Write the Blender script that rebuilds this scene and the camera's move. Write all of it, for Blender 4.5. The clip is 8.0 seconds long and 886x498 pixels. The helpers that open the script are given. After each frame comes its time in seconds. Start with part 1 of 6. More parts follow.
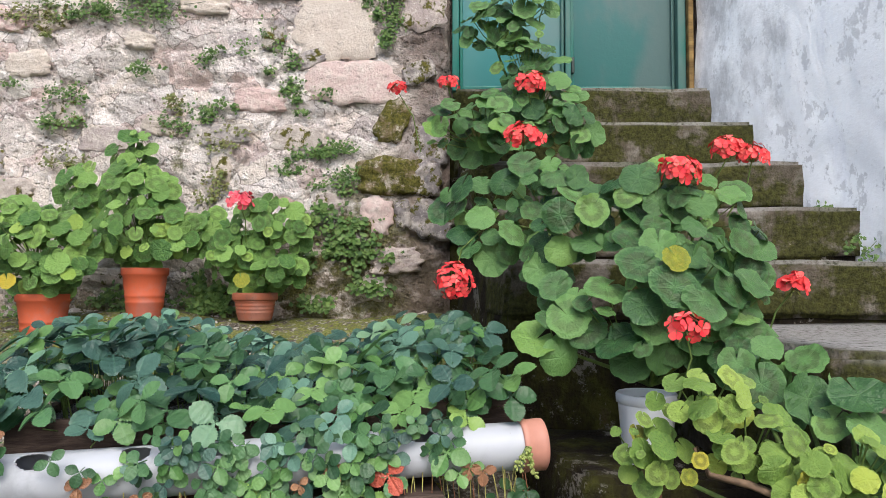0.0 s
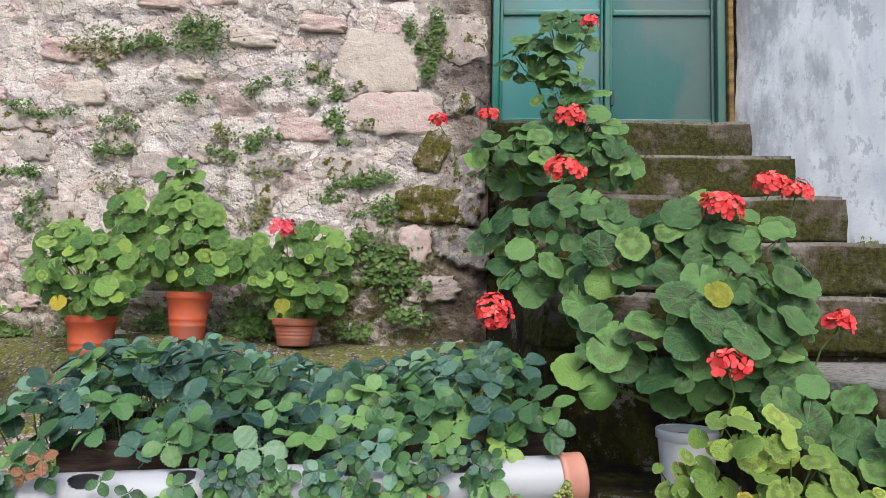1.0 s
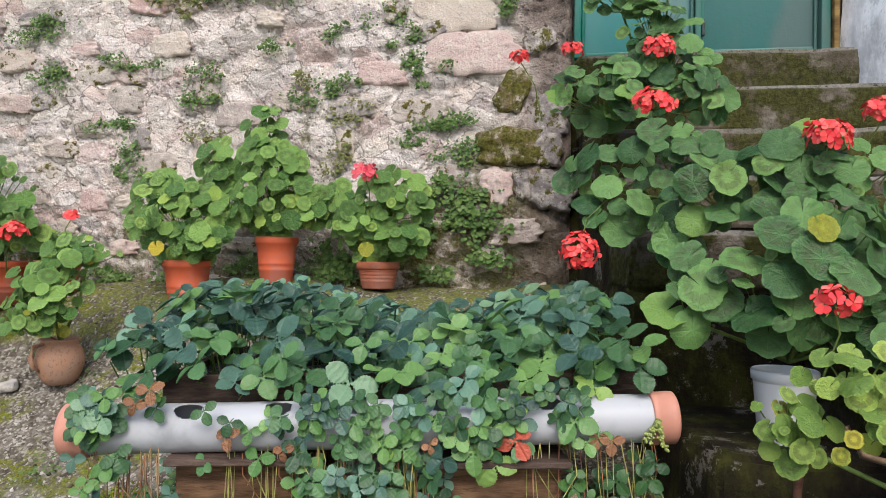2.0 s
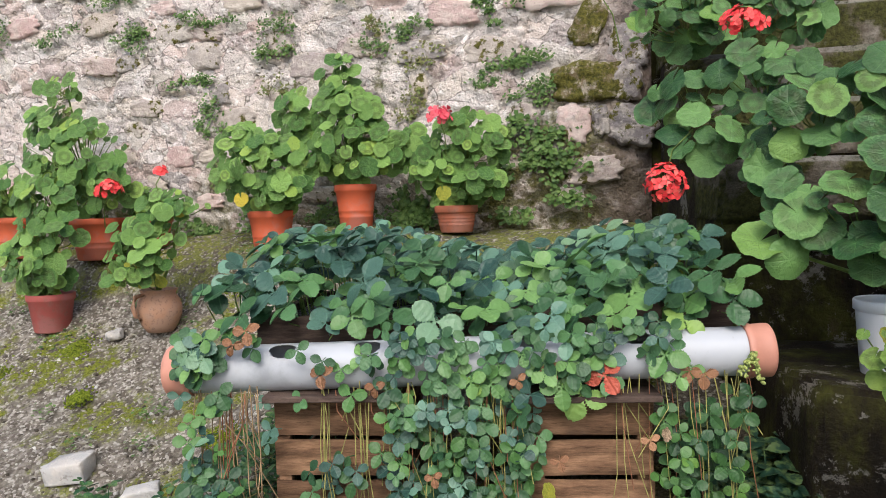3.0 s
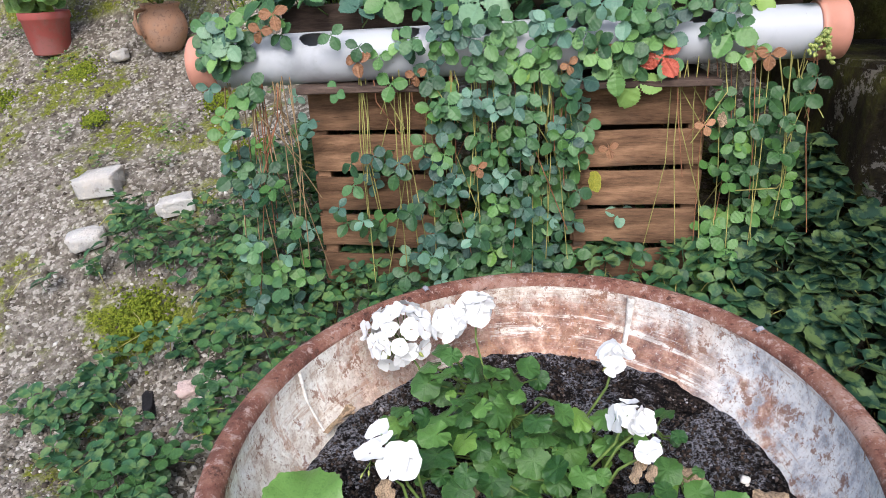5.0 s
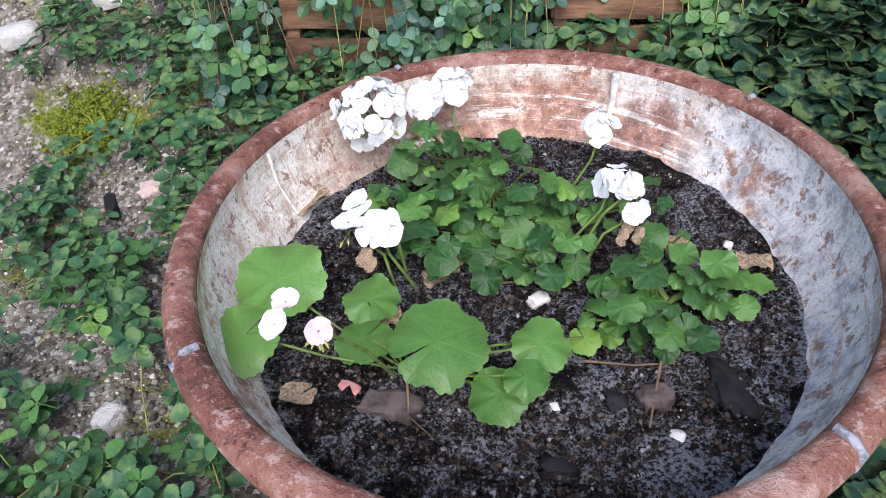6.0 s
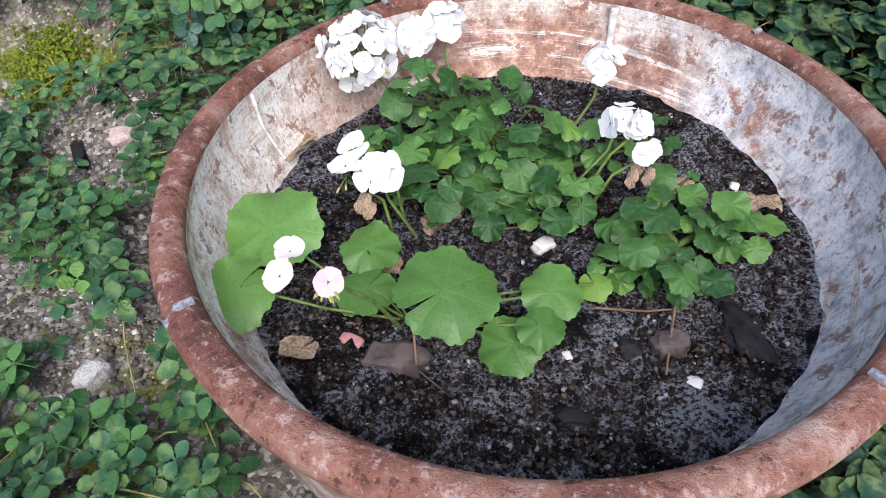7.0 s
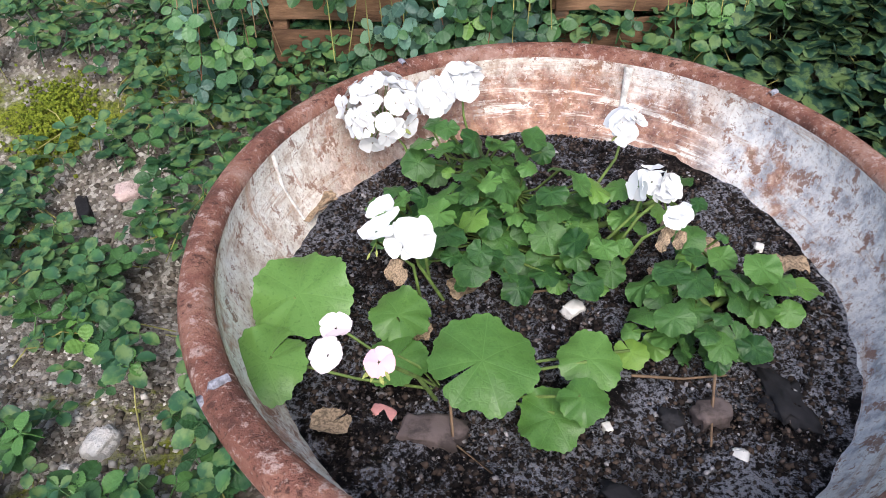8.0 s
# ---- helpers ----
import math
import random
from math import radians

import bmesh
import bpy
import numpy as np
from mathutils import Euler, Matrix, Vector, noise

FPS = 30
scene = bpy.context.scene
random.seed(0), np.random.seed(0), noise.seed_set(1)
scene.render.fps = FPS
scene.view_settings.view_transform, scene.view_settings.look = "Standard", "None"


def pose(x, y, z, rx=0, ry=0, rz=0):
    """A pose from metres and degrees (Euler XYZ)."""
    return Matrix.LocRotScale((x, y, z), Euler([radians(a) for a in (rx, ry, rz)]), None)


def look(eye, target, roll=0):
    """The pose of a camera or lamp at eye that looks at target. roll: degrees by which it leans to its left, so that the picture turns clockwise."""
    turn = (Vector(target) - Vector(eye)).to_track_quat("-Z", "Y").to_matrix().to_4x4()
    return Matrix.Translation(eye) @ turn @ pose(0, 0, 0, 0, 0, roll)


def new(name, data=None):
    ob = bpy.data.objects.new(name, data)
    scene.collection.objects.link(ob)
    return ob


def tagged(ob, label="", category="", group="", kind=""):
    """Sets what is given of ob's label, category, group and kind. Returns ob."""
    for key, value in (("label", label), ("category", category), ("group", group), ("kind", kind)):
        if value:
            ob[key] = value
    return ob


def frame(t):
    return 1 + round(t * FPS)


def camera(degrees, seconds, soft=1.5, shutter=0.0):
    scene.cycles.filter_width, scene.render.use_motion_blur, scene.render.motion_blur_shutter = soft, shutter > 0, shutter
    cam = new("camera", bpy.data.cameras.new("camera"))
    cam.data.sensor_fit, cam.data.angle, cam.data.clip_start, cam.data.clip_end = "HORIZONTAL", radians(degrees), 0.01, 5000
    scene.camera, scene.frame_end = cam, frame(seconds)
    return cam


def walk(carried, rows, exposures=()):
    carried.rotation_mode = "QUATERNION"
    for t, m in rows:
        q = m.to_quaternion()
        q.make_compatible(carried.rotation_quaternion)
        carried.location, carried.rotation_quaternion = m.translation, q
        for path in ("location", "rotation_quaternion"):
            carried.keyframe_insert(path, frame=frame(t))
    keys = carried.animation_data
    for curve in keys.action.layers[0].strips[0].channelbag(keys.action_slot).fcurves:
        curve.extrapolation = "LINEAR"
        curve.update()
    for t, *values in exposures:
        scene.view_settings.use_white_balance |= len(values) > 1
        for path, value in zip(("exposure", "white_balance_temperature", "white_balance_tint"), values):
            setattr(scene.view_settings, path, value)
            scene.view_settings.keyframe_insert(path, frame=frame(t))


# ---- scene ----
cam = camera(63.9, 8.0, soft=0.5)
PATH = [
    (0, (0.032, 0.077, 1.121), (0.014, 2.075, 1.207), 0.1),
    (0.5, (0.012, 0.075, 1.135), (0.003, 2.07, 1.27), 0.9),
    (1, (0.01, 0.052, 1.131), (-0.099, 2.042, 1.29), 1.2),
    (1.5, (0.008, 0.072, 1.118), (-0.201, 2.059, 1.2), 0.3),
    (2, (-0.009, 0.069, 1.106), (-0.332, 2.042, 1.118), 0.7),
    (2.2, (-0.012, 0.087, 1.092), (-0.385, 2.052, 1.079), 0.8),
    (3.3, (-0.032, 0.07, 1.073), (-0.586, 1.985, 0.916), -1.7),
    (3.5, (-0.033, 0.069, 1.061), (-0.592, 1.982, 0.897), -1.2),
    (4, (-0.041, 0.078, 1.047), (-0.64, 1.972, 0.814), -1.6),
    (4.5, (-0.083, 0.091, 0.984), (-0.626, 1.944, 0.466), -0.2),
    (5, (-0.137, 0.091, 0.923), (-0.639, 1.862, 0.14), -2.2),
    (5.2, (-0.14, 0.103, 0.89), (-0.595, 1.836, 0.003), -2.5),
    (6.3, (-0.172, 0.1, 0.807), (-0.53, 1.62, -0.442), -2.7),
    (6.5, (-0.179, 0.107, 0.803), (-0.521, 1.619, -0.461), -2.7),
    (7, (-0.21, 0.126, 0.785), (-0.484, 1.608, -0.53), -1.4),
    (7.5, (-0.247, 0.135, 0.789), (-0.499, 1.656, -0.485), -1.6),
    (8, (-0.272, 0.148, 0.797), (-0.512, 1.712, -0.427), -0.5),
]
walk(cam, [(t, look(eye, target, roll)) for t, eye, target, roll in PATH], [(0.0, 0.57, 6350, 10), (0.5, 0.42, 6350, 10), (2.2, 0.43, 6450, 10), (3.4, 0.57, 6400, 10), (4.2, 0.66, 6350, 10), (5.2, 0.70, 6150, 12), (6.3, 0.75, 5950, 14), (7.0, 0.74, 6050, 13), (8.0, 0.75, 6250, 12)])

# ---- light ----
world = bpy.data.worlds.new("sky")
scene.world = world
world.use_nodes = True
wn = world.node_tree.nodes
sky = wn.new("ShaderNodeTexSky")
sky.sky_type = "NISHITA"
sky.sun_disc = False
sky.sun_elevation, sky.sun_rotation = radians(46), radians(168)
sky.air_density, sky.dust_density = 1.0, 3.0
wn["Background"].inputs["Strength"].default_value = 0.15
world.node_tree.links.new(sky.outputs["Color"], wn["Background"].inputs["Color"])

sun_data = bpy.data.lights.new("sun", "SUN")
sun_data.energy, sun_data.angle, sun_data.color = 1.5, radians(34), (1.0, 0.96, 0.9)
sun = new("sun", sun_data)
sun.matrix_basis = look((1.05, -4.92, 5.2), (0, 0, 0))

# ---- materials ----


class Mat:
    """A small writer of node materials."""

    def __init__(self, name, rough=0.7, spec=0.4, metal=0.0):
        self.m = bpy.data.materials.new(name)
        self.m.use_nodes = True
        self.t = self.m.node_tree
        self.b = self.t.nodes["Principled BSDF"]
        self.set("Roughness", rough)
        self.set("Specular IOR Level", spec)
        self.set("Metallic", metal)
        self.co = self.t.nodes.new("ShaderNodeTexCoord").outputs["Object"]

    def set(self, key, value):
        self.b.inputs[key].default_value = value

    def link(self, a, b):
        self.t.links.new(a, b)

    def node(self, kind, operation="", feature="", interpolation_type="", blend_type=""):
        n = self.t.nodes.new(kind)
        if operation:
            n.operation = operation
        if feature:
            n.feature = feature
        if interpolation_type:
            n.interpolation_type = interpolation_type
        if blend_type:
            n.data_type, n.blend_type = "RGBA", blend_type
        return n

    def world_co(self):
        self.co = self.t.nodes.new("ShaderNodeNewGeometry").outputs["Position"]

    def scaled(self, s):
        n = self.node("ShaderNodeVectorMath", operation="MULTIPLY")
        self.link(self.co, n.inputs[0])
        n.inputs[1].default_value = s
        return n.outputs[0]

    def noise(self, scale, detail=5.0, rough=0.6, stretch=None):
        n = self.node("ShaderNodeTexNoise")
        n.inputs["Scale"].default_value, n.inputs["Detail"].default_value, n.inputs["Roughness"].default_value = scale, detail, rough
        self.link(self.scaled(stretch) if stretch else self.co, n.inputs["Vector"])
        return self.math("MULTIPLY_ADD", n.outputs["Fac"], 1.8, -0.4)

    def cells(self, scale, feature="F1", out="Distance", stretch=None):
        n = self.node("ShaderNodeTexVoronoi", feature=feature)
        n.inputs["Scale"].default_value = scale
        self.link(self.scaled(stretch) if stretch else self.co, n.inputs["Vector"])
        return n.outputs[out]

    def warped(self, scale, amount):
        """Coordinates bent by noise."""
        n = self.node("ShaderNodeTexNoise")
        n.inputs["Scale"].default_value, n.inputs["Detail"].default_value = scale, 4
        self.link(self.co, n.inputs["Vector"])
        m = self.node("ShaderNodeVectorMath", operation="MULTIPLY_ADD")
        self.link(n.outputs["Color"], m.inputs[0])
        m.inputs[1].default_value = (amount,) * 3
        self.link(self.co, m.inputs[2])
        return m.outputs[0]

    def ramp(self, fac, stops):
        n = self.node("ShaderNodeValToRGB")
        e = n.color_ramp.elements
        while len(e) < len(stops):
            e.new(0.5)
        for el, (p, c) in zip(e, stops):
            el.position, el.color = p, (*c, 1) if len(c) == 3 else c
        self.link(fac, n.inputs["Fac"])
        return n.outputs["Color"]

    def band(self, fac, a, b):
        n = self.node("ShaderNodeMapRange", interpolation_type="SMOOTHSTEP")
        self.link(fac, n.inputs["Value"])
        n.inputs["From Min"].default_value, n.inputs["From Max"].default_value = a, b
        return n.outputs["Result"]

    def math(self, op, a, b=0.0, c=0.0):
        n = self.node("ShaderNodeMath", operation=op)
        for i, v in enumerate((a, b, c)):
            if isinstance(v, (int, float)):
                n.inputs[i].default_value = v
            else:
                self.link(v, n.inputs[i])
        return n.outputs[0]

    def mix(self, fac, a, b, blend="MIX"):
        n = self.node("ShaderNodeMix", blend_type=blend)
        for i, v in ((0, fac), (6, a), (7, b)):
            if isinstance(v, (int, float)):
                n.inputs[i].default_value = v
            elif isinstance(v, tuple):
                n.inputs[i].default_value = (*v, 1)
            else:
                self.link(v, n.inputs[i])
        return n.outputs[2]

    def axis(self, i):
        n = self.node("ShaderNodeSeparateXYZ")
        self.link(self.co, n.inputs[0])
        return n.outputs[i]

    def random(self):
        return self.node("ShaderNodeObjectInfo").outputs["Random"]

    def island(self):
        return self.node("ShaderNodeNewGeometry").outputs["Random Per Island"]

    def colour(self, c):
        if isinstance(c, tuple):
            self.b.inputs["Base Color"].default_value = (*c, 1)
        else:
            self.link(c, self.b.inputs["Base Color"])

    def rough(self, r):
        self.link(r, self.b.inputs["Roughness"])

    def bump(self, h, strength=0.4, dist=0.01):
        n = self.node("ShaderNodeBump")
        n.inputs["Strength"].default_value, n.inputs["Distance"].default_value = strength, dist
        self.link(h, n.inputs["Height"])
        self.link(n.outputs[0], self.b.inputs["Normal"])


def plaster_stone():
    """Old lime mortar over rubble: beige and pink, with grey weathering, pits and lichen."""
    a = Mat("lime_mortar", 0.95, 0.15)
    a.world_co()
    big, mid, fine, patch = a.noise(2.3, 6, 0.6), a.noise(11, 6, 0.65), a.noise(60, 4, 0.7), a.noise(5.5, 6, 0.6, (1, 1, 1.8))
    c = a.ramp(big, [(0.2, (0.58, 0.51, 0.50)), (0.4, (0.77, 0.67, 0.63)), (0.6, (0.82, 0.75, 0.71)), (0.85, (0.66, 0.57, 0.56))])
    c = a.mix(a.math("MULTIPLY", a.band(patch, 0.55, 0.75), 0.8), c, (0.78, 0.73, 0.70))
    c = a.mix(a.math("MULTIPLY", a.band(patch, 0.4, 0.15), 0.85), c, (0.32, 0.29, 0.28))
    c = a.mix(a.math("MULTIPLY", a.band(a.noise(4.1, 5, 0.6), 0.66, 0.85), 0.6), c, (0.52, 0.36, 0.32))
    c = a.mix(a.math("MULTIPLY", a.band(mid, 0.62, 0.9), 0.7), c, (0.78, 0.73, 0.66))
    c = a.mix(a.math("MULTIPLY", a.band(mid, 0.34, 0.1), 0.75), c, (0.25, 0.22, 0.20))
    pits = a.cells(38)
    c = a.mix(a.math("MULTIPLY", a.band(pits, 0.30, 0.08), a.band(mid, 0.6, 0.35)), c, (0.20, 0.165, 0.14))
    c = a.mix(a.math("MULTIPLY", a.band(fine, 0.7, 0.95), 0.55), c, (0.86, 0.82, 0.76))
    c = a.mix(a.math("MULTIPLY", a.band(fine, 0.25, 0.05), 0.5), c, (0.22, 0.19, 0.17))
    olive = a.math("MULTIPLY", a.band(a.noise(3.3, 6, 0.7), 0.62, 0.85), a.band(mid, 0.6, 0.3))
    c = a.mix(olive, c, (0.14, 0.14, 0.06))
    plain_co = a.co
    a.co = a.warped(7, 0.16)
    tone, seam = a.cells(7.5, out="Color", stretch=(1, 1, 1.7)), a.cells(7.5, "DISTANCE_TO_EDGE", stretch=(1, 1, 1.7))
    a.co = plain_co
    ts = a.node("ShaderNodeSeparateXYZ")
    a.link(tone, ts.inputs[0])
    rubble = a.ramp(ts.outputs[0], [(0.0, (0.34, 0.31, 0.31)), (0.3, (0.60, 0.44, 0.40)), (0.55, (0.74, 0.66, 0.58)), (0.8, (0.46, 0.42, 0.40)), (1.0, (0.80, 0.75, 0.68))])
    c = a.mix(a.math("MULTIPLY", a.band(ts.outputs[1], 0.4, 0.55), 0.7), c, rubble)
    gap = a.math("MULTIPLY", a.band(seam, 0.05, 0.0), a.band(patch, 0.35, 0.6))
    c = a.mix(a.math("MULTIPLY", gap, 0.85), c, (0.17, 0.14, 0.12))
    grit = a.noise(28, 5, 0.75)
    c = a.mix(a.math("MULTIPLY", a.band(grit, 0.56, 0.8), 0.8), c, (0.90, 0.86, 0.83))
    c = a.mix(a.math("MULTIPLY", a.band(grit, 0.34, 0.1), 0.8), c, (0.24, 0.20, 0.175))
    speck = a.noise(120, 3, 0.7)
    c = a.mix(a.math("MULTIPLY", a.band(speck, 0.62, 0.9), 0.5), c, (0.88, 0.85, 0.80))
    c = a.mix(a.math("MULTIPLY", a.band(speck, 0.36, 0.1), 0.6), c, (0.20, 0.17, 0.15))
    rise = a.math("MULTIPLY", a.band(a.axis(0), -0.95, -0.15), 0.42)
    damp = a.band(a.math("SUBTRACT", a.math("ADD", a.axis(2), a.math("MULTIPLY", big, 0.45)), rise), 1.52, 1.22)
    c = a.mix(a.math("MULTIPLY", damp, a.ramp(grit, [(0.35, (0.95,) * 3), (0.62, (0.30,) * 3)])), c, (0.15, 0.125, 0.075))
    c = a.mix(a.math("MULTIPLY", a.band(patch, 0.36, 0.52), a.math("MULTIPLY", damp, 0.8)), c, a.ramp(speck, [(0.3, (0.05, 0.055, 0.010)), (0.7, (0.15, 0.15, 0.03))]))
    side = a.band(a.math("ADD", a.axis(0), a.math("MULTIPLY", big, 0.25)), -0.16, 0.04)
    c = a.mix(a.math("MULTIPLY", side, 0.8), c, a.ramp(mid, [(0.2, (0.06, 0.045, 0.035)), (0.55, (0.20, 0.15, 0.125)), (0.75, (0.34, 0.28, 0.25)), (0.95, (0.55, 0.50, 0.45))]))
    a.colour(c)
    h = a.math("ADD", a.math("ADD", mid, a.math("MULTIPLY", grit, 0.7)), a.math("ADD", a.math("MULTIPLY", fine, 0.35), a.math("MULTIPLY", a.band(pits, 0.0, 0.35), 0.5)))
    a.bump(h, 1.0, 0.018)
    return a.m


def stone_mat(name, tones, moss=0.0):
    a = Mat(name, 0.9, 0.2)
    r = a.random()
    a.world_co()
    n1, n2 = a.noise(16, 6, 0.65), a.noise(70, 4, 0.75)
    c = a.ramp(r, [(i / max(1, len(tones) - 1), t) for i, t in enumerate(tones)])
    c = a.mix(a.band(n1, 0.4, 0.7), c, a.mix(0.5, c, (0.62, 0.56, 0.5)))
    c = a.mix(a.math("MULTIPLY", a.band(n2, 0.7, 0.95), 0.7), c, (0.2, 0.18, 0.16))
    c = a.mix(a.math("MULTIPLY", a.band(n2, 0.3, 0.1), 0.6), c, (0.70, 0.66, 0.60))
    grit = a.noise(30, 5, 0.75)
    c = a.mix(a.math("MULTIPLY", a.band(grit, 0.58, 0.85), 0.55), c, (0.78, 0.73, 0.66))
    c = a.mix(a.math("MULTIPLY", a.band(grit, 0.36, 0.12), 0.65), c, (0.20, 0.17, 0.15))
    if moss:
        c = a.mix(a.math("MULTIPLY", a.band(a.noise(20, 6, 0.7), 0.62 - 0.35 * moss, 0.72 - 0.2 * moss), 1.0), c,
                  a.ramp(n2, [(0.3, (0.05, 0.05, 0.012)), (0.65, (0.13, 0.12, 0.025))]))
    a.colour(c)
    a.bump(a.math("ADD", n1, a.math("MULTIPLY", n2, 0.5)), 0.7, 0.012)
    return a.m


def step_stone():
    """Damp stone steps: grey concrete under dark algae and moss."""
    a = Mat("mossy_step_stone", 0.92, 0.2)
    a.world_co()
    n1, n2, n3 = a.noise(9, 6, 0.7), a.noise(55, 5, 0.7), a.noise(3, 4)
    c = a.ramp(n1, [(0.2, (0.06, 0.05, 0.035)), (0.5, (0.13, 0.11, 0.085)), (0.85, (0.26, 0.235, 0.205))])
    c = a.mix(a.band(a.noise(5, 6, 0.7), 0.34, 0.54), c, a.ramp(n2, [(0.2, (0.022, 0.024, 0.008)), (0.8, (0.085, 0.085, 0.022))]))
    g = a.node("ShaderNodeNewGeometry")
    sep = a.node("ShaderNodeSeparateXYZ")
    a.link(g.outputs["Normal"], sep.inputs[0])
    # Faces that point up are mixed towards pale grey.
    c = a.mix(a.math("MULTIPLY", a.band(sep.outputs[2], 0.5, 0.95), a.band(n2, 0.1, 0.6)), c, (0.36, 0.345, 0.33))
    c = a.mix(a.math("MULTIPLY", a.band(n2, 0.8, 1.0), 0.7), c, (0.45, 0.43, 0.39))
    a.colour(c)
    a.bump(a.math("ADD", n1, a.math("MULTIPLY", n2, 0.6)), 0.9, 0.015)
    return a.m


def side_stone():
    """The stair's flank: leaf shade painted in near black, brown and olive algae, pale lichen spots."""
    a = Mat("shade_dark_flank_stone", 0.9, 0.25)
    a.world_co()
    n1, n2 = a.noise(5, 6, 0.7, (1, 1, 0.6)), a.noise(60, 5, 0.7)
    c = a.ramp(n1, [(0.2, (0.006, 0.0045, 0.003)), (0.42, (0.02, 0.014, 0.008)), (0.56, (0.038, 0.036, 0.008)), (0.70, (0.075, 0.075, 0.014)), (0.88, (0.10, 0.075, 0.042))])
    c = a.mix(a.math("MULTIPLY", a.band(a.noise(7, 7, 0.8), 0.63, 0.70), 0.7), c, (0.27, 0.25, 0.22))
    c = a.mix(a.math("MULTIPLY", a.band(n2, 0.8, 1.0), 0.6), c, (0.2, 0.18, 0.13))
    a.colour(c)
    a.bump(a.math("ADD", n1, a.math("MULTIPLY", n2, 0.5)), 0.9, 0.02)
    return a.m


def white_plaster():
    a = Mat("weathered_whitewash", 0.85, 0.25)
    a.world_co()
    streak, big, fine = a.noise(4, 6, 0.6, (1.8, 1.8, 0.35)), a.noise(2.6, 5, 0.55), a.noise(45, 5, 0.65)
    c = a.ramp(streak, [(0.15, (0.74, 0.78, 0.86)), (0.36, (0.86, 0.90, 0.95)), (0.6, (0.87, 0.90, 0.95))])
    # Greyer low down, near the door and at the foot.
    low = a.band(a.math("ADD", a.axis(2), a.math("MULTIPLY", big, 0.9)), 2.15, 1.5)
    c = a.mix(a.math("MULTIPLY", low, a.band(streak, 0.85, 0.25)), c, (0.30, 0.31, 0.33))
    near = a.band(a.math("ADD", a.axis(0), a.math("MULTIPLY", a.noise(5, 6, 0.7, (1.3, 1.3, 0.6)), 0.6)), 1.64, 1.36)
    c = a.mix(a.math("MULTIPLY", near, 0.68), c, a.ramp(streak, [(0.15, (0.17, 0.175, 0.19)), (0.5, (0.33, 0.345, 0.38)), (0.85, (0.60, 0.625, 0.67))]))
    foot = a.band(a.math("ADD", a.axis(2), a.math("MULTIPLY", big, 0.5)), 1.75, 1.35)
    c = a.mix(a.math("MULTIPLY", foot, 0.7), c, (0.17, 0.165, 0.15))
    c = a.mix(a.math("MULTIPLY", a.band(fine, 0.72, 0.95), 0.65), c, (0.26, 0.265, 0.28))
    c = a.mix(a.math("MULTIPLY", a.band(fine, 0.3, 0.1), 0.5), c, (0.80, 0.82, 0.86))
    peel = a.noise(9, 8, 0.75, (1.2, 1.2, 0.7))
    c = a.mix(a.math("MULTIPLY", a.band(peel, 0.60, 0.66), 0.5), c, (0.40, 0.42, 0.46))
    c = a.mix(a.math("MULTIPLY", a.band(peel, 0.38, 0.33), 0.45), c, (0.86, 0.88, 0.92))
    a.colour(c)
    a.bump(a.math("ADD", streak, a.math("MULTIPLY", fine, 0.35)), 0.4, 0.012)
    return a.m


def teal_paint(name, base):
    a = Mat(name, 0.38, 0.5)
    n1, n2 = a.noise(3, 4, 0.6, (1, 1, 0.5)), a.noise(45, 5, 0.7)
    c = a.mix(a.band(n1, 0.35, 0.7), base, tuple(0.6 * v + 0.06 for v in base))
    c = a.mix(a.band(n2, 0.97, 1.05), c, (0.32, 0.36, 0.34))
    a.colour(c)
    a.rough(a.ramp(n1, [(0.3, (0.28,) * 3), (0.7, (0.5,) * 3)]))
    a.bump(n2, 0.12, 0.004)
    return a.m


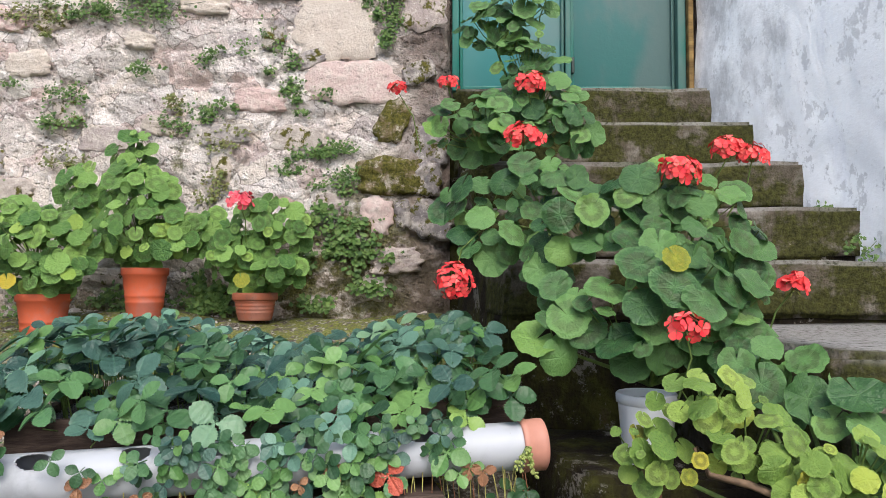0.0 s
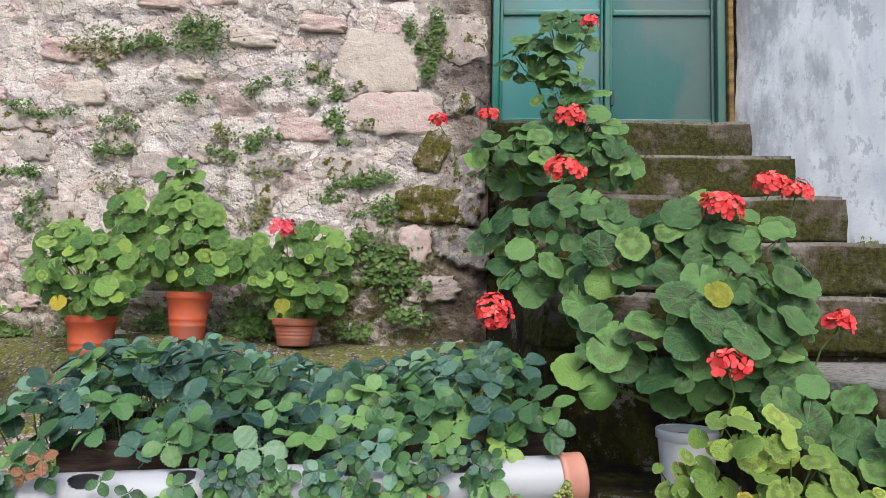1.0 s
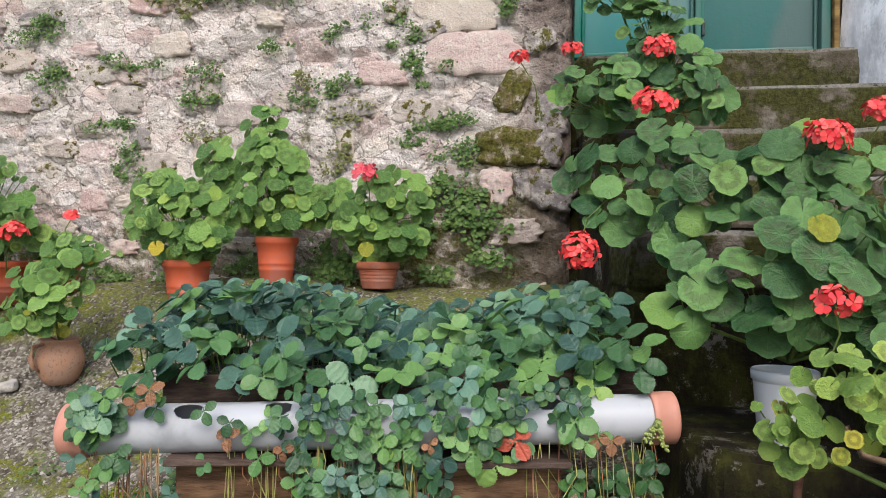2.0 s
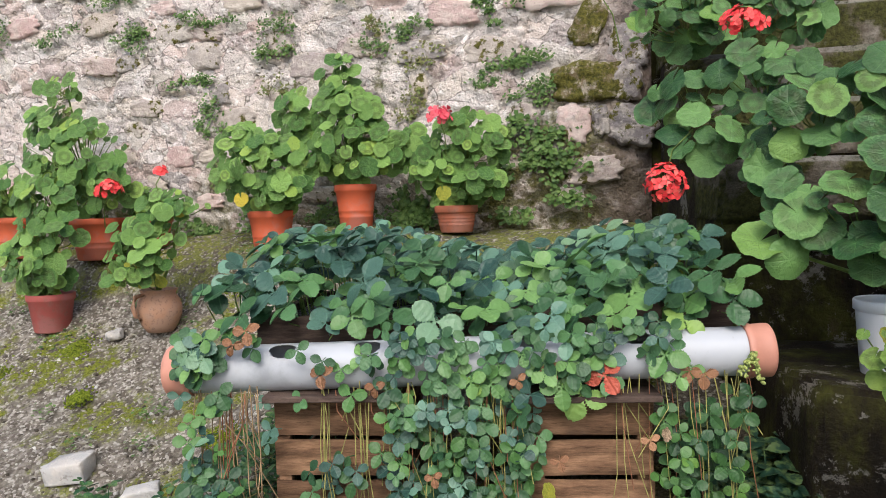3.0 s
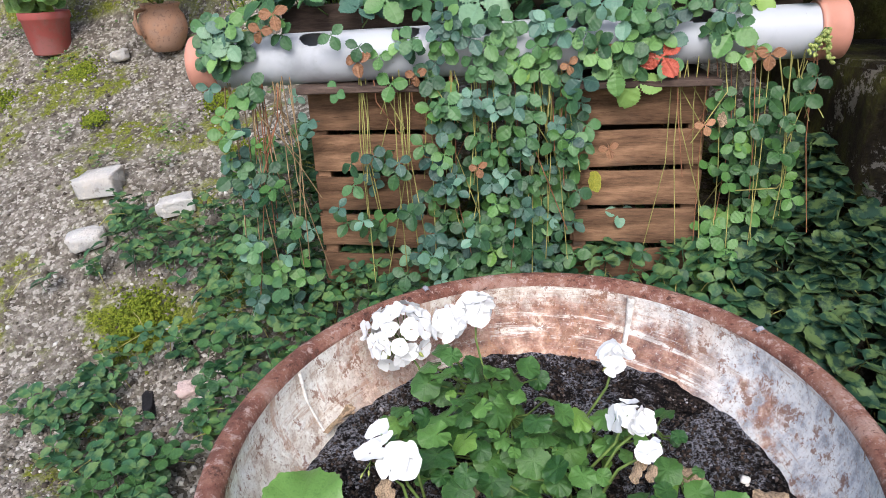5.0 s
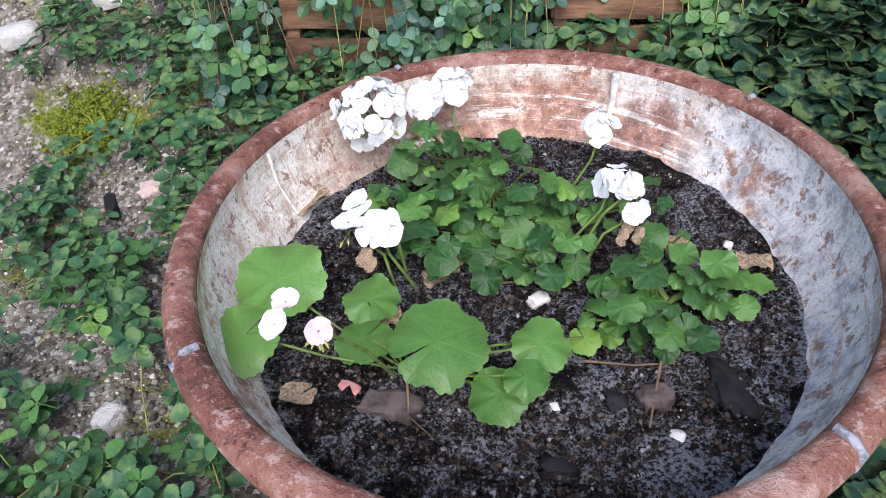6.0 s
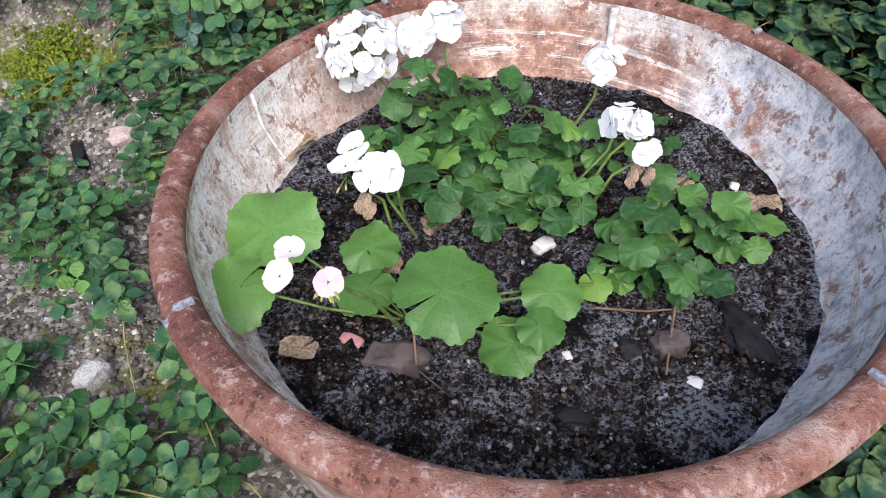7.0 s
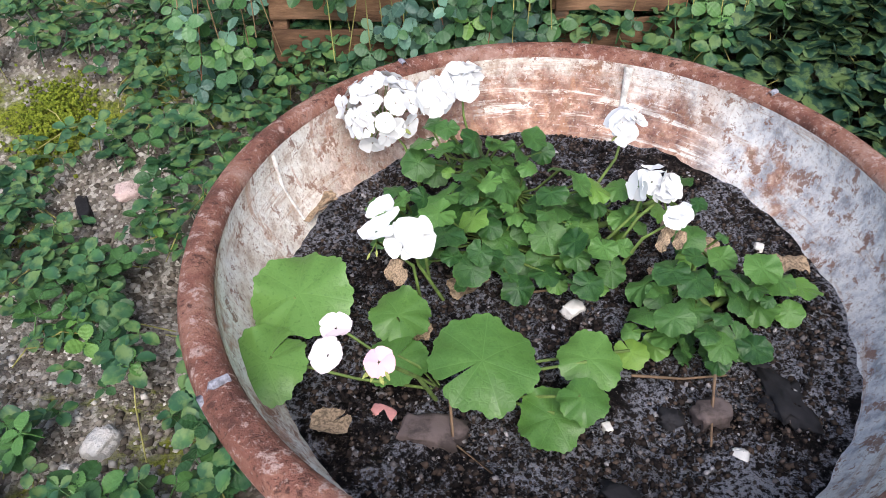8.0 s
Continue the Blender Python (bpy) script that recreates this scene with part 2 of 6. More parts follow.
def soil_ground():
    """Gravelly earth with moss patches."""
    a = Mat("gravelly_earth", 0.95, 0.15)
    a.world_co()
    n1, n2, n3 = a.noise(3.2, 6, 0.65), a.noise(24, 5, 0.7), a.noise(130, 4, 0.7)
    c = a.ramp(n2, [(0.2, (0.052, 0.044, 0.032)), (0.5, (0.165, 0.146, 0.118)), (0.85, (0.36, 0.33, 0.29))])
    grit = a.cells(110, out="Color")
    gs = a.node("ShaderNodeSeparateXYZ")
    a.link(grit, gs.inputs[0])
    c = a.mix(a.math("MULTIPLY", a.band(gs.outputs[0], 0.66, 0.8), 0.6), c, (0.52, 0.49, 0.44))
    c = a.mix(a.math("MULTIPLY", a.band(gs.outputs[1], 0.7, 0.8), 0.6), c, (0.10, 0.08, 0.07))
    moss = a.math("MAXIMUM", a.band(n1, 0.5, 0.66), a.math("MULTIPLY", a.band(a.math("ADD", a.axis(1), a.math("MULTIPLY", n1, 0.5)), 2.80, 3.0), 0.85))
    far = a.math("ADD", a.math("ABSOLUTE", a.math("ADD", a.axis(0), 1.38)), a.math("MULTIPLY", a.math("ABSOLUTE", a.math("SUBTRACT", a.axis(1), 1.465)), 1.8))
    patch = a.band(a.math("ADD", far, a.math("MULTIPLY", n2, 0.2)), 0.34, 0.24)
    c = a.mix(a.math("MULTIPLY", moss, a.band(n2, 0.35, 0.55)), c, a.ramp(n3, [(0.3, (0.07, 0.08, 0.012)), (0.7, (0.20, 0.22, 0.03))]))
    c = a.mix(patch, c, a.ramp(n3, [(0.3, (0.05, 0.065, 0.008)), (0.7, (0.20, 0.23, 0.025))]))
    # Humus under the plants, darker still for the shade painted in beneath leaves.
    shaded_humus = a.band(a.math("ADD", a.axis(0), a.math("MULTIPLY", n1, 0.3)), -0.40, -0.15)
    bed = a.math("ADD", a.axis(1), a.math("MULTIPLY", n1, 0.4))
    shaded_humus = a.math("MULTIPLY", shaded_humus, a.math("MULTIPLY", a.band(bed, 0.3, 0.8), a.band(bed, 2.6, 2.3)))
    c = a.mix(a.math("MULTIPLY", shaded_humus, 0.8), c, a.ramp(n3, [(0.3, (0.025, 0.019, 0.013)), (0.7, (0.09, 0.072, 0.052))]))
    a.colour(c)
    a.bump(a.math("ADD", a.math("MULTIPLY", a.band(a.cells(110), 0.0, 0.6), -0.3), a.math("ADD", n2, a.math("MULTIPLY", n3, 0.5))), 0.6, 0.012)
    return a.m


def pebble_mat():
    a = Mat("pebble", 0.85, 0.25)
    a.colour(a.ramp(a.island(), [(0.0, (0.05, 0.04, 0.03)), (0.4, (0.15, 0.13, 0.105)), (0.7, (0.28, 0.25, 0.215)), (0.9, (0.42, 0.39, 0.35)), (1, (0.66, 0.64, 0.60))]))
    a.bump(a.noise(180, 3), 0.3, 0.003)
    return a.m


def terracotta(name, base, dirt=0.3):
    a = Mat(name, 0.62, 0.35)
    n1, n2 = a.noise(9, 5, 0.6), a.noise(70, 5, 0.7)
    c = a.mix(a.band(n1, 0.4, 0.72), base, tuple(0.75 * v + 0.06 for v in base))
    c = a.mix(a.math("MULTIPLY", a.band(n2, 0.58, 0.72), dirt), c, (0.16, 0.10, 0.07))
    low = a.band(a.math("ADD", a.axis(2), a.math("MULTIPLY", n1, 0.06)), 0.05, 0.02)
    c = a.mix(a.math("MULTIPLY", low, dirt), c, (0.20, 0.14, 0.09))
    a.colour(c)
    a.bump(a.math("ADD", n1, a.math("MULTIPLY", n2, 0.3)), 0.15, 0.004)
    return a.m


def plastic(name, base, rough=0.45, grime=0.35):
    a = Mat(name, rough, 0.4)
    n1, n2 = a.noise(6, 6, 0.65), a.noise(40, 5, 0.7)
    c = a.mix(a.math("MULTIPLY", a.band(n1, 0.5, 0.9), grime), base, tuple(0.45 * v for v in base))
    c = a.mix(a.math("MULTIPLY", a.band(n2, 0.75, 0.95), grime), c, (0.2, 0.17, 0.12))
    a.colour(c)
    a.bump(n2, 0.06, 0.003)
    return a.m


def timber(name, dark, light):
    a = Mat(name, 0.85, 0.2)
    r = a.random()
    grain = a.noise(5, 6, 0.7, (1, 7, 6))
    fine = a.noise(30, 4, 0.7, (0.6, 6, 9))
    c = a.ramp(grain, [(0.3, dark), (0.55, tuple(0.5 * (d + l) for d, l in zip(dark, light))), (0.75, light)])
    c = a.mix(a.math("MULTIPLY", r, 0.5), c, tuple(0.5 * v for v in dark))
    c = a.mix(a.math("MULTIPLY", a.band(fine, 0.65, 0.9), 0.7), c, tuple(0.5 * v for v in dark))
    c = a.mix(a.math("MULTIPLY", a.band(a.noise(5, 5), 0.62, 0.9), 0.7), c, (0.09, 0.075, 0.06))
    a.colour(c)
    a.bump(a.math("ADD", grain, a.math("MULTIPLY", fine, 0.5)), 0.5, 0.004)
    return a.m


def leaf_mat(name, dark, light, zone=0.0, lobes=7, tired=0.0, pale_vein=0.2, mottle=0.3, crinkle=0.4, net=9.0):
    """A leaf: pale veins fanning from the stalk, a fine net between them, a darker ring, tone by leaf."""
    a = Mat(name, 0.40, 0.4)
    r = a.random()
    n1 = a.noise(3.0, 4, 0.6)
    mid = tuple(0.55 * d + 0.45 * l for d, l in zip(dark, light))
    c = a.ramp(r, [(0.0, dark), (0.55, mid), (0.88, light), (1.0, (light[0] * 1.3, light[1] * 1.1, light[2] * 0.8))])
    c = a.mix(a.band(n1, 0.3, 0.85), c, a.mix(0.8 * mottle, c, light))
    x, y = a.axis(0), a.axis(1)
    rad = a.math("SQRT", a.math("ADD", a.math("MULTIPLY", x, x), a.math("MULTIPLY", y, y)))
    if zone:
        wob = a.math("ADD", rad, a.math("MULTIPLY", a.noise(4, 4, 0.7), 0.3))
        ring = a.math("MULTIPLY", a.band(wob, 0.88, 0.74), a.band(wob, 0.36, 0.56))
        c = a.mix(a.math("MULTIPLY", ring, a.math("MULTIPLY", zone, a.band(a.math("FRACT", a.math("MULTIPLY", r, 7.3)), 0.2, 0.7))), c, (0.045, 0.042, 0.018))
    ang = a.math("ARCTAN2", y, x)
    vein = a.math("ABSOLUTE", a.math("SINE", a.math("MULTIPLY", ang, lobes / 2.0)))
    vein = a.math("MULTIPLY", vein, rad)
    mesh_net = a.cells(net, "DISTANCE_TO_EDGE")
    rim = a.band(a.math("ADD", rad, a.math("MULTIPLY", n1, 0.12)), 0.9, 1.02)
    c = a.mix(a.math("MULTIPLY", rim, 0.2), c, tuple(min(1, 1.35 * v + 0.02) for v in light))
    c = a.mix(a.math("MULTIPLY", a.band(a.noise(14, 3, 0.6), 0.55, 0.9), mottle), c, tuple(0.6 * v for v in dark))
    c = a.mix(a.math("MULTIPLY", a.band(mesh_net, 0.05, 0.0), 0.5 * pale_vein), c, tuple(min(1, 1.3 * v + 0.02) for v in light))
    c = a.mix(a.math("MULTIPLY", a.band(vein, 0.04, 0.0), pale_vein), c, tuple(min(1, 1.5 * v + 0.03) for v in light))
    if tired:
        c = a.mix(a.math("MULTIPLY", a.band(r, 1 - tired, 1 - tired + 0.02), a.band(a.math("ADD", n1, rad), 0.7, 1.1)), c, (0.45, 0.36, 0.04))
    a.colour(c)
    relief = a.math("ADD", a.noise(5, 3, 0.5), a.math("MULTIPLY", a.band(mesh_net, 0.0, 0.12), 0.16))
    a.bump(a.math("ADD", a.math("MULTIPLY", a.band(vein, 0.10, 0.0), -0.7), relief), crinkle, 0.04)
    t = a.node("ShaderNodeBsdfTranslucent")
    a.link(c, t.inputs["Color"])
    m = a.node("ShaderNodeMixShader")
    m.inputs[0].default_value = 0.16
    out = a.t.nodes["Material Output"]
    a.link(a.b.outputs[0], m.inputs[1])
    a.link(t.outputs[0], m.inputs[2])
    a.link(m.outputs[0], out.inputs["Surface"])
    return a.m


def leaf_mass(name, tones, patch=0):
    """Small leaves of a joined mass, tone by leaf or by patches of that scale."""
    a = Mat(name, 0.55, 0.3)
    stops = [(i / max(1, len(tones) - 1), t) for i, t in enumerate(tones)]
    if patch:
        a.world_co()
        fac = a.math("ADD", a.math("MULTIPLY", a.noise(patch, 3, 0.6), 0.75), a.math("MULTIPLY", a.island(), 0.25))
    else:
        fac = a.island()
    c = a.ramp(fac, stops)
    a.world_co()
    a.colour(a.mix(a.band(a.noise(40, 3), 0.4, 0.7), c, a.mix(0.4, c, (0.2, 0.28, 0.08))))
    return a.m


def petal_mat(name, tones, rough=0.55):
    a = Mat(name, rough, 0.25)
    c = a.ramp(a.island(), [(i / max(1, len(tones) - 1), t) for i, t in enumerate(tones)])
    a.colour(c)
    return a.m


def plain(name, base, rough=0.7, vary=0.4, scale=30):
    a = Mat(name, rough, 0.3)
    n1 = a.noise(scale, 5, 0.65)
    a.colour(a.mix(a.band(n1, 0.35, 0.7), base, tuple(v * (1 - vary) for v in base)))
    a.bump(n1, 0.25, 0.004)
    return a.m


def rusty_enamel():
    """Inside of the tub: chipped cream enamel with brushed rust streaks, pale scale tinted with painted-in sky blue to
    the east, rust low at the back.
    """
    a = Mat("chipped_enamel", 0.72, 0.3)
    a.world_co()
    n1, n2, n3 = a.noise(4.2, 7, 0.7), a.noise(26, 6, 0.7), a.noise(13, 6, 0.75, (0.35, 0.35, 5.0))
    c = a.ramp(n2, [(0.28, (0.36, 0.37, 0.41)), (0.42, (0.58, 0.59, 0.62)), (0.55, (0.74, 0.74, 0.74)), (0.75, (0.84, 0.83, 0.82))])
    # Cream west half, painted lighter to stand in for light from the east.
    warm = a.band(a.math("ADD", a.axis(0), a.math("MULTIPLY", n1, 0.5)), 0.36, 0.02)
    c = a.mix(a.math("MULTIPLY", warm, 0.75), c, a.ramp(n2, [(0.28, (0.58, 0.45, 0.34)), (0.42, (0.76, 0.68, 0.57)), (0.58, (0.84, 0.80, 0.72)), (0.75, (0.88, 0.86, 0.81))]))
    c = a.mix(a.math("MULTIPLY", a.band(n3, 0.57, 0.72), 0.5), c, (0.44, 0.27, 0.17))
    rust = a.ramp(n2, [(0.3, (0.11, 0.032, 0.02)), (0.48, (0.25, 0.085, 0.048)), (0.62, (0.42, 0.20, 0.12)), (0.78, (0.68, 0.50, 0.38))])
    low = a.band(a.math("ADD", a.axis(2), a.math("MULTIPLY", a.noise(7, 6, 0.75), 0.16)), 0.365, 0.30)
    back = a.math("MULTIPLY", a.band(a.axis(1), 1.12, 1.30), a.band(a.axis(0), 0.07, -0.03))
    seam = a.math("ADD", a.math("ABSOLUTE", a.math("ADD", a.axis(0), 0.56)), a.math("ABSOLUTE", a.math("SUBTRACT", a.axis(1), 1.18)))
    seam = a.math("MULTIPLY", a.band(a.math("ADD", seam, a.math("MULTIPLY", n1, 0.2)), 0.30, 0.14), a.band(n2, 0.28, 0.55))
    stain = a.math("MAXIMUM", a.math("MAXIMUM", a.math("MULTIPLY", back, a.math("MULTIPLY", low, a.band(n3, 0.28, 0.46))), a.math("MULTIPLY", seam, 0.8)), a.math("MULTIPLY", a.band(n1, 0.60, 0.72), a.band(n2, 0.3, 0.55)))
    c = a.mix(a.math("MULTIPLY", stain, 0.85), c, rust)
    drip = a.noise(15, 5, 0.7, (1.6, 1.6, 0.4))
    c = a.mix(a.math("MULTIPLY", a.band(drip, 0.62, 0.74), a.math("MULTIPLY", warm, 0.6)), c, (0.45, 0.24, 0.14))
    c = a.mix(a.math("MULTIPLY", a.band(a.noise(34, 6, 0.78), 0.60, 0.66), 0.85), c, (0.26, 0.13, 0.085))
    speck = a.noise(150, 4, 0.75)
    c = a.mix(a.math("MULTIPLY", a.band(speck, 0.66, 0.85), 0.6), c, (0.84, 0.82, 0.80))
    c = a.mix(a.math("MULTIPLY", a.band(speck, 0.42, 0.28), 0.6), c, (0.34, 0.24, 0.18))
    a.colour(c)
    a.bump(a.math("ADD", a.math("ADD", n2, a.math("MULTIPLY", n3, 0.15)), a.math("MULTIPLY", speck, 0.4)), 0.6, 0.006)
    return a.m


def rusty_rim():
    a = Mat("rusty_rim_iron", 0.8, 0.3)
    a.world_co()
    n1, n2 = a.noise(9, 6, 0.65), a.noise(48, 6, 0.78)
    c = a.ramp(n1, [(0.25, (0.12, 0.05, 0.038)), (0.45, (0.25, 0.105, 0.075)), (0.6, (0.33, 0.16, 0.115)), (0.78, (0.47, 0.31, 0.26))])
    c = a.mix(a.math("MULTIPLY", a.band(n2, 0.57, 0.72), 0.8), c, (0.55, 0.40, 0.36))
    c = a.mix(a.band(n2, 0.42, 0.25), c, (0.10, 0.042, 0.032))
    speck = a.noise(170, 4, 0.75)
    c = a.mix(a.math("MULTIPLY", a.band(speck, 0.62, 0.85), 0.6), c, (0.56, 0.42, 0.38))
    c = a.mix(a.math("MULTIPLY", a.band(speck, 0.38, 0.12), 0.7), c, (0.10, 0.045, 0.035))
    a.colour(c)
    a.bump(a.math("ADD", a.math("ADD", n1, a.math("MULTIPLY", n2, 0.8)), a.math("MULTIPLY", speck, 0.5)), 0.9, 0.006)
    return a.m


def potting_soil():
    a = Mat("dark_potting_soil", 0.95, 0.15)
    a.world_co()
    n1, n2, n3 = a.noise(6, 6, 0.7), a.noise(48, 6, 0.8), a.noise(190, 4, 0.75)
    c = a.ramp(n2, [(0.36, (0.004, 0.0035, 0.005)), (0.5, (0.016, 0.012, 0.012)), (0.64, (0.06, 0.045, 0.04)), (0.8, (0.12, 0.095, 0.085))])
    ash = a.math("MULTIPLY", a.band(a.math("ADD", n1, a.math("MULTIPLY", n2, 0.35)), 0.54, 0.70), a.band(n3, 0.36, 0.62))
    # Ash patches; the sky's blue reflection is painted into their colour.
    c = a.mix(a.math("MULTIPLY", ash, 0.92), c, (0.42, 0.43, 0.50))
    c = a.mix(a.band(n3, 0.7, 0.8), c, (0.38, 0.34, 0.31))
    a.colour(c)
    a.bump(a.math("ADD", n2, a.math("MULTIPLY", n3, 0.6)), 1.0, 0.015)
    return a.m


MORTAR, STEP, FLANK, WHITE = plaster_stone(), step_stone(), side_stone(), white_plaster()
RUBBLE = stone_mat("rubble_stone", [(0.34, 0.31, 0.30), (0.46, 0.36, 0.33), (0.40, 0.37, 0.34), (0.52, 0.44, 0.38), (0.27, 0.25, 0.25)], 0.12)
PINK_STONE = stone_mat("pink_stone", [(0.52, 0.36, 0.34), (0.58, 0.45, 0.42)])
PALE_STONE = stone_mat("pale_slab_stone", [(0.56, 0.49, 0.42), (0.58, 0.5, 0.44)])
DARK_STONE = stone_mat("dark_stone", [(0.20, 0.18, 0.18), (0.27, 0.24, 0.24)], 0.2)
MOSS_STONE = stone_mat("mossy_stone", [(0.16, 0.12, 0.07), (0.18, 0.14, 0.08)], 0.9)
ROCK = stone_mat("loose_pale_rock", [(0.45, 0.44, 0.43), (0.54, 0.53, 0.52)])
TEAL, TEAL_LIGHT, TEAL_FRAME = teal_paint("teal_panel", (0.014, 0.12, 0.115)), teal_paint("pale_teal_panel", (0.055, 0.22, 0.22)), teal_paint("green_frame", (0.012, 0.15, 0.12))
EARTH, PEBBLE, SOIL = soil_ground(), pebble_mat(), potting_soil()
POT_ORANGE = terracotta("orange_terracotta", (0.50, 0.10, 0.042), 0.12)
POT_DULL = terracotta("dull_terracotta", (0.42, 0.13, 0.07), 0.35)
POT_RED = terracotta("faded_red_pot", (0.36, 0.085, 0.075), 0.3)
POT_CLAY = terracotta("old_clay", (0.40, 0.22, 0.14), 0.6)
PIPE_GREY, CAP_PINK, BUCKET_WHITE = plastic("grey_plastic_pipe", (0.46, 0.48, 0.52), 0.42, 0.55), plastic("salmon_plastic_cap", (0.58, 0.27, 0.20), 0.5, 0.25), plastic("white_plastic_bucket", (0.86, 0.88, 0.91), 0.35, 0.08)
BLACK_POT = plastic("black_plastic_pot", (0.02, 0.02, 0.022), 0.5, 0.2)
CRATE_WOOD, BOARD_DARK = timber("crate_wood", (0.095, 0.052, 0.03), (0.38, 0.22, 0.13)), timber("dark_weathered_board", (0.05, 0.034, 0.028), (0.15, 0.105, 0.085))
GER_BRIGHT = leaf_mat("geranium_leaf_bright", (0.05, 0.14, 0.03), (0.24, 0.41, 0.10), 0.4, pale_vein=0.24)
GER_DEEP = leaf_mat("geranium_leaf_deep", (0.018, 0.073, 0.023), (0.145, 0.295, 0.085), 0.45, pale_vein=0.28, crinkle=0.3)
GER_LIME = leaf_mat("geranium_leaf_lime", (0.11, 0.22, 0.04), (0.34, 0.47, 0.10), 0.4)
GER_TUB = leaf_mat("geranium_leaf_tub", (0.016, 0.065, 0.018), (0.115, 0.25, 0.055), 0.0, pale_vein=0.24, mottle=0.3, crinkle=0.18)
GER_BROAD = leaf_mat("geranium_leaf_broad", (0.065, 0.16, 0.03), (0.135, 0.275, 0.06), 0.0, pale_vein=0.16, mottle=0.4, crinkle=0.09, net=6.0)
YELLOWED = leaf_mat("yellowed_leaf", (0.20, 0.26, 0.03), (0.46, 0.41, 0.05), 0.5, pale_vein=0.3, mottle=0.8)
STRAW = leaf_mat("strawberry_leaf", (0.013, 0.052, 0.024), (0.10, 0.225, 0.085), 0, 3, pale_vein=0.12, mottle=0.15, crinkle=0.13, net=12.0)
STRAW_BLUE = leaf_mat("strawberry_leaf_bluish", (0.015, 0.052, 0.042), (0.15, 0.295, 0.21), 0, 3, pale_vein=0.12, mottle=0.15, crinkle=0.13, net=12.0)
STRAW_LIGHT = leaf_mat("strawberry_leaf_light", (0.075, 0.19, 0.05), (0.20, 0.365, 0.115), 0, 3, pale_vein=0.12, mottle=0.15, crinkle=0.13, net=12.0)
STRAW_GROUND = leaf_mat("strawberry_leaf_low", (0.014, 0.055, 0.022), (0.105, 0.24, 0.06), 0, 3, pale_vein=0.12, mottle=0.15, crinkle=0.13, net=12.0)
DRY_LEAF = leaf_mat("dry_leaf", (0.22, 0.10, 0.05), (0.45, 0.24, 0.13), 0, 3)
RED_LEAF = leaf_mat("red_leaf", (0.48, 0.08, 0.05), (0.60, 0.16, 0.10), 0, 3)
FERN = leaf_mass("wall_leaf", [(0.03, 0.07, 0.015), (0.065, 0.135, 0.03), (0.115, 0.20, 0.05)])
FERN_DRY = leaf_mass("dry_wall_leaf", [(0.12, 0.10, 0.04), (0.16, 0.16, 0.05), (0.10, 0.14, 0.04)])
STEM, STEM_WOODY, RUNNER, RUNNER_RED, RUNNER_DRY = plain("green_stem", (0.16, 0.24, 0.06)), plain("woody_stem", (0.20, 0.13, 0.08)), plain("pale_runner", (0.36, 0.34, 0.11)), plain("reddish_runner", (0.30, 0.13, 0.07)), plain("dry_runner", (0.36, 0.25, 0.14))
PETAL_RED = petal_mat("coral_red_petal", [(0.62, 0.02, 0.03), (0.86, 0.085, 0.08), (0.74, 0.04, 0.055), (0.93, 0.19, 0.16)])
PETAL_PINKRED = petal_mat("pinkish_red_petal", [(0.62, 0.04, 0.08), (0.88, 0.17, 0.20)])
PETAL_WHITE = petal_mat("white_petal", [(0.66, 0.67, 0.69), (0.82, 0.82, 0.81)])
PETAL_PALE = petal_mat("pale_blush_petal", [(0.80, 0.72, 0.73), (0.80, 0.64, 0.67)])
PETAL_BLUSH = petal_mat("blush_petal", [(0.82, 0.55, 0.62), (0.80, 0.42, 0.52)])
ENAMEL, RIM = rusty_enamel(), rusty_rim()
OUTER_IRON = stone_mat("outer_rust", [(0.22, 0.13, 0.10), (0.24, 0.14, 0.11)])
BUD = plain("flower_bud", (0.42, 0.47, 0.14))
CHAR = plain("charred_wood", (0.018, 0.017, 0.02), 0.8)
WHITE_CHIP = plain("white_chip", (0.75, 0.72, 0.68), 0.7, 0.1)
PINK_CHIP = plain("pink_petal_chip", (0.62, 0.28, 0.26), 0.7, 0.2)
BRICKISH = plain("brick_fragment", (0.13, 0.10, 0.095), 0.9, 0.6)

# ---- mesh helpers ----


def mesh_of(name, verts, faces, material=None, smooth=True):
    me = bpy.data.meshes.new(name)
    me.from_pydata([tuple(v) for v in verts], [], [tuple(int(i) for i in f) for f in faces])
    if smooth:
        me.polygons.foreach_set("use_smooth", [True] * len(me.polygons))
    if material:
        me.materials.append(material)
    me.update()
    return me


def part(name, data, material, parent, label="", m=None):
    """One mesh object; data is a bmesh or a mesh. World pose m, under parent if there is one."""
    if isinstance(data, bmesh.types.BMesh):
        me = bpy.data.meshes.new(name)
        data.to_mesh(me)
        data.free()
        me.polygons.foreach_set("use_smooth", [True] * len(me.polygons))
        data = me
    if material and not data.materials:
        data.materials.append(material)
    ob = new(name, data)
    if m is not None:
        ob.matrix_basis = m
    if parent:
        ob.parent = parent
        ob.matrix_parent_inverse = parent.matrix_basis.inverted()
    if label:
        tagged(ob, label)
    return ob


def thing(name, at, label, category, group="", kind=""):
    ob = new(name)
    ob.empty_display_size = 0.05
    ob.matrix_basis = Matrix.Translation(at)
    return tagged(ob, label, category, group, kind)


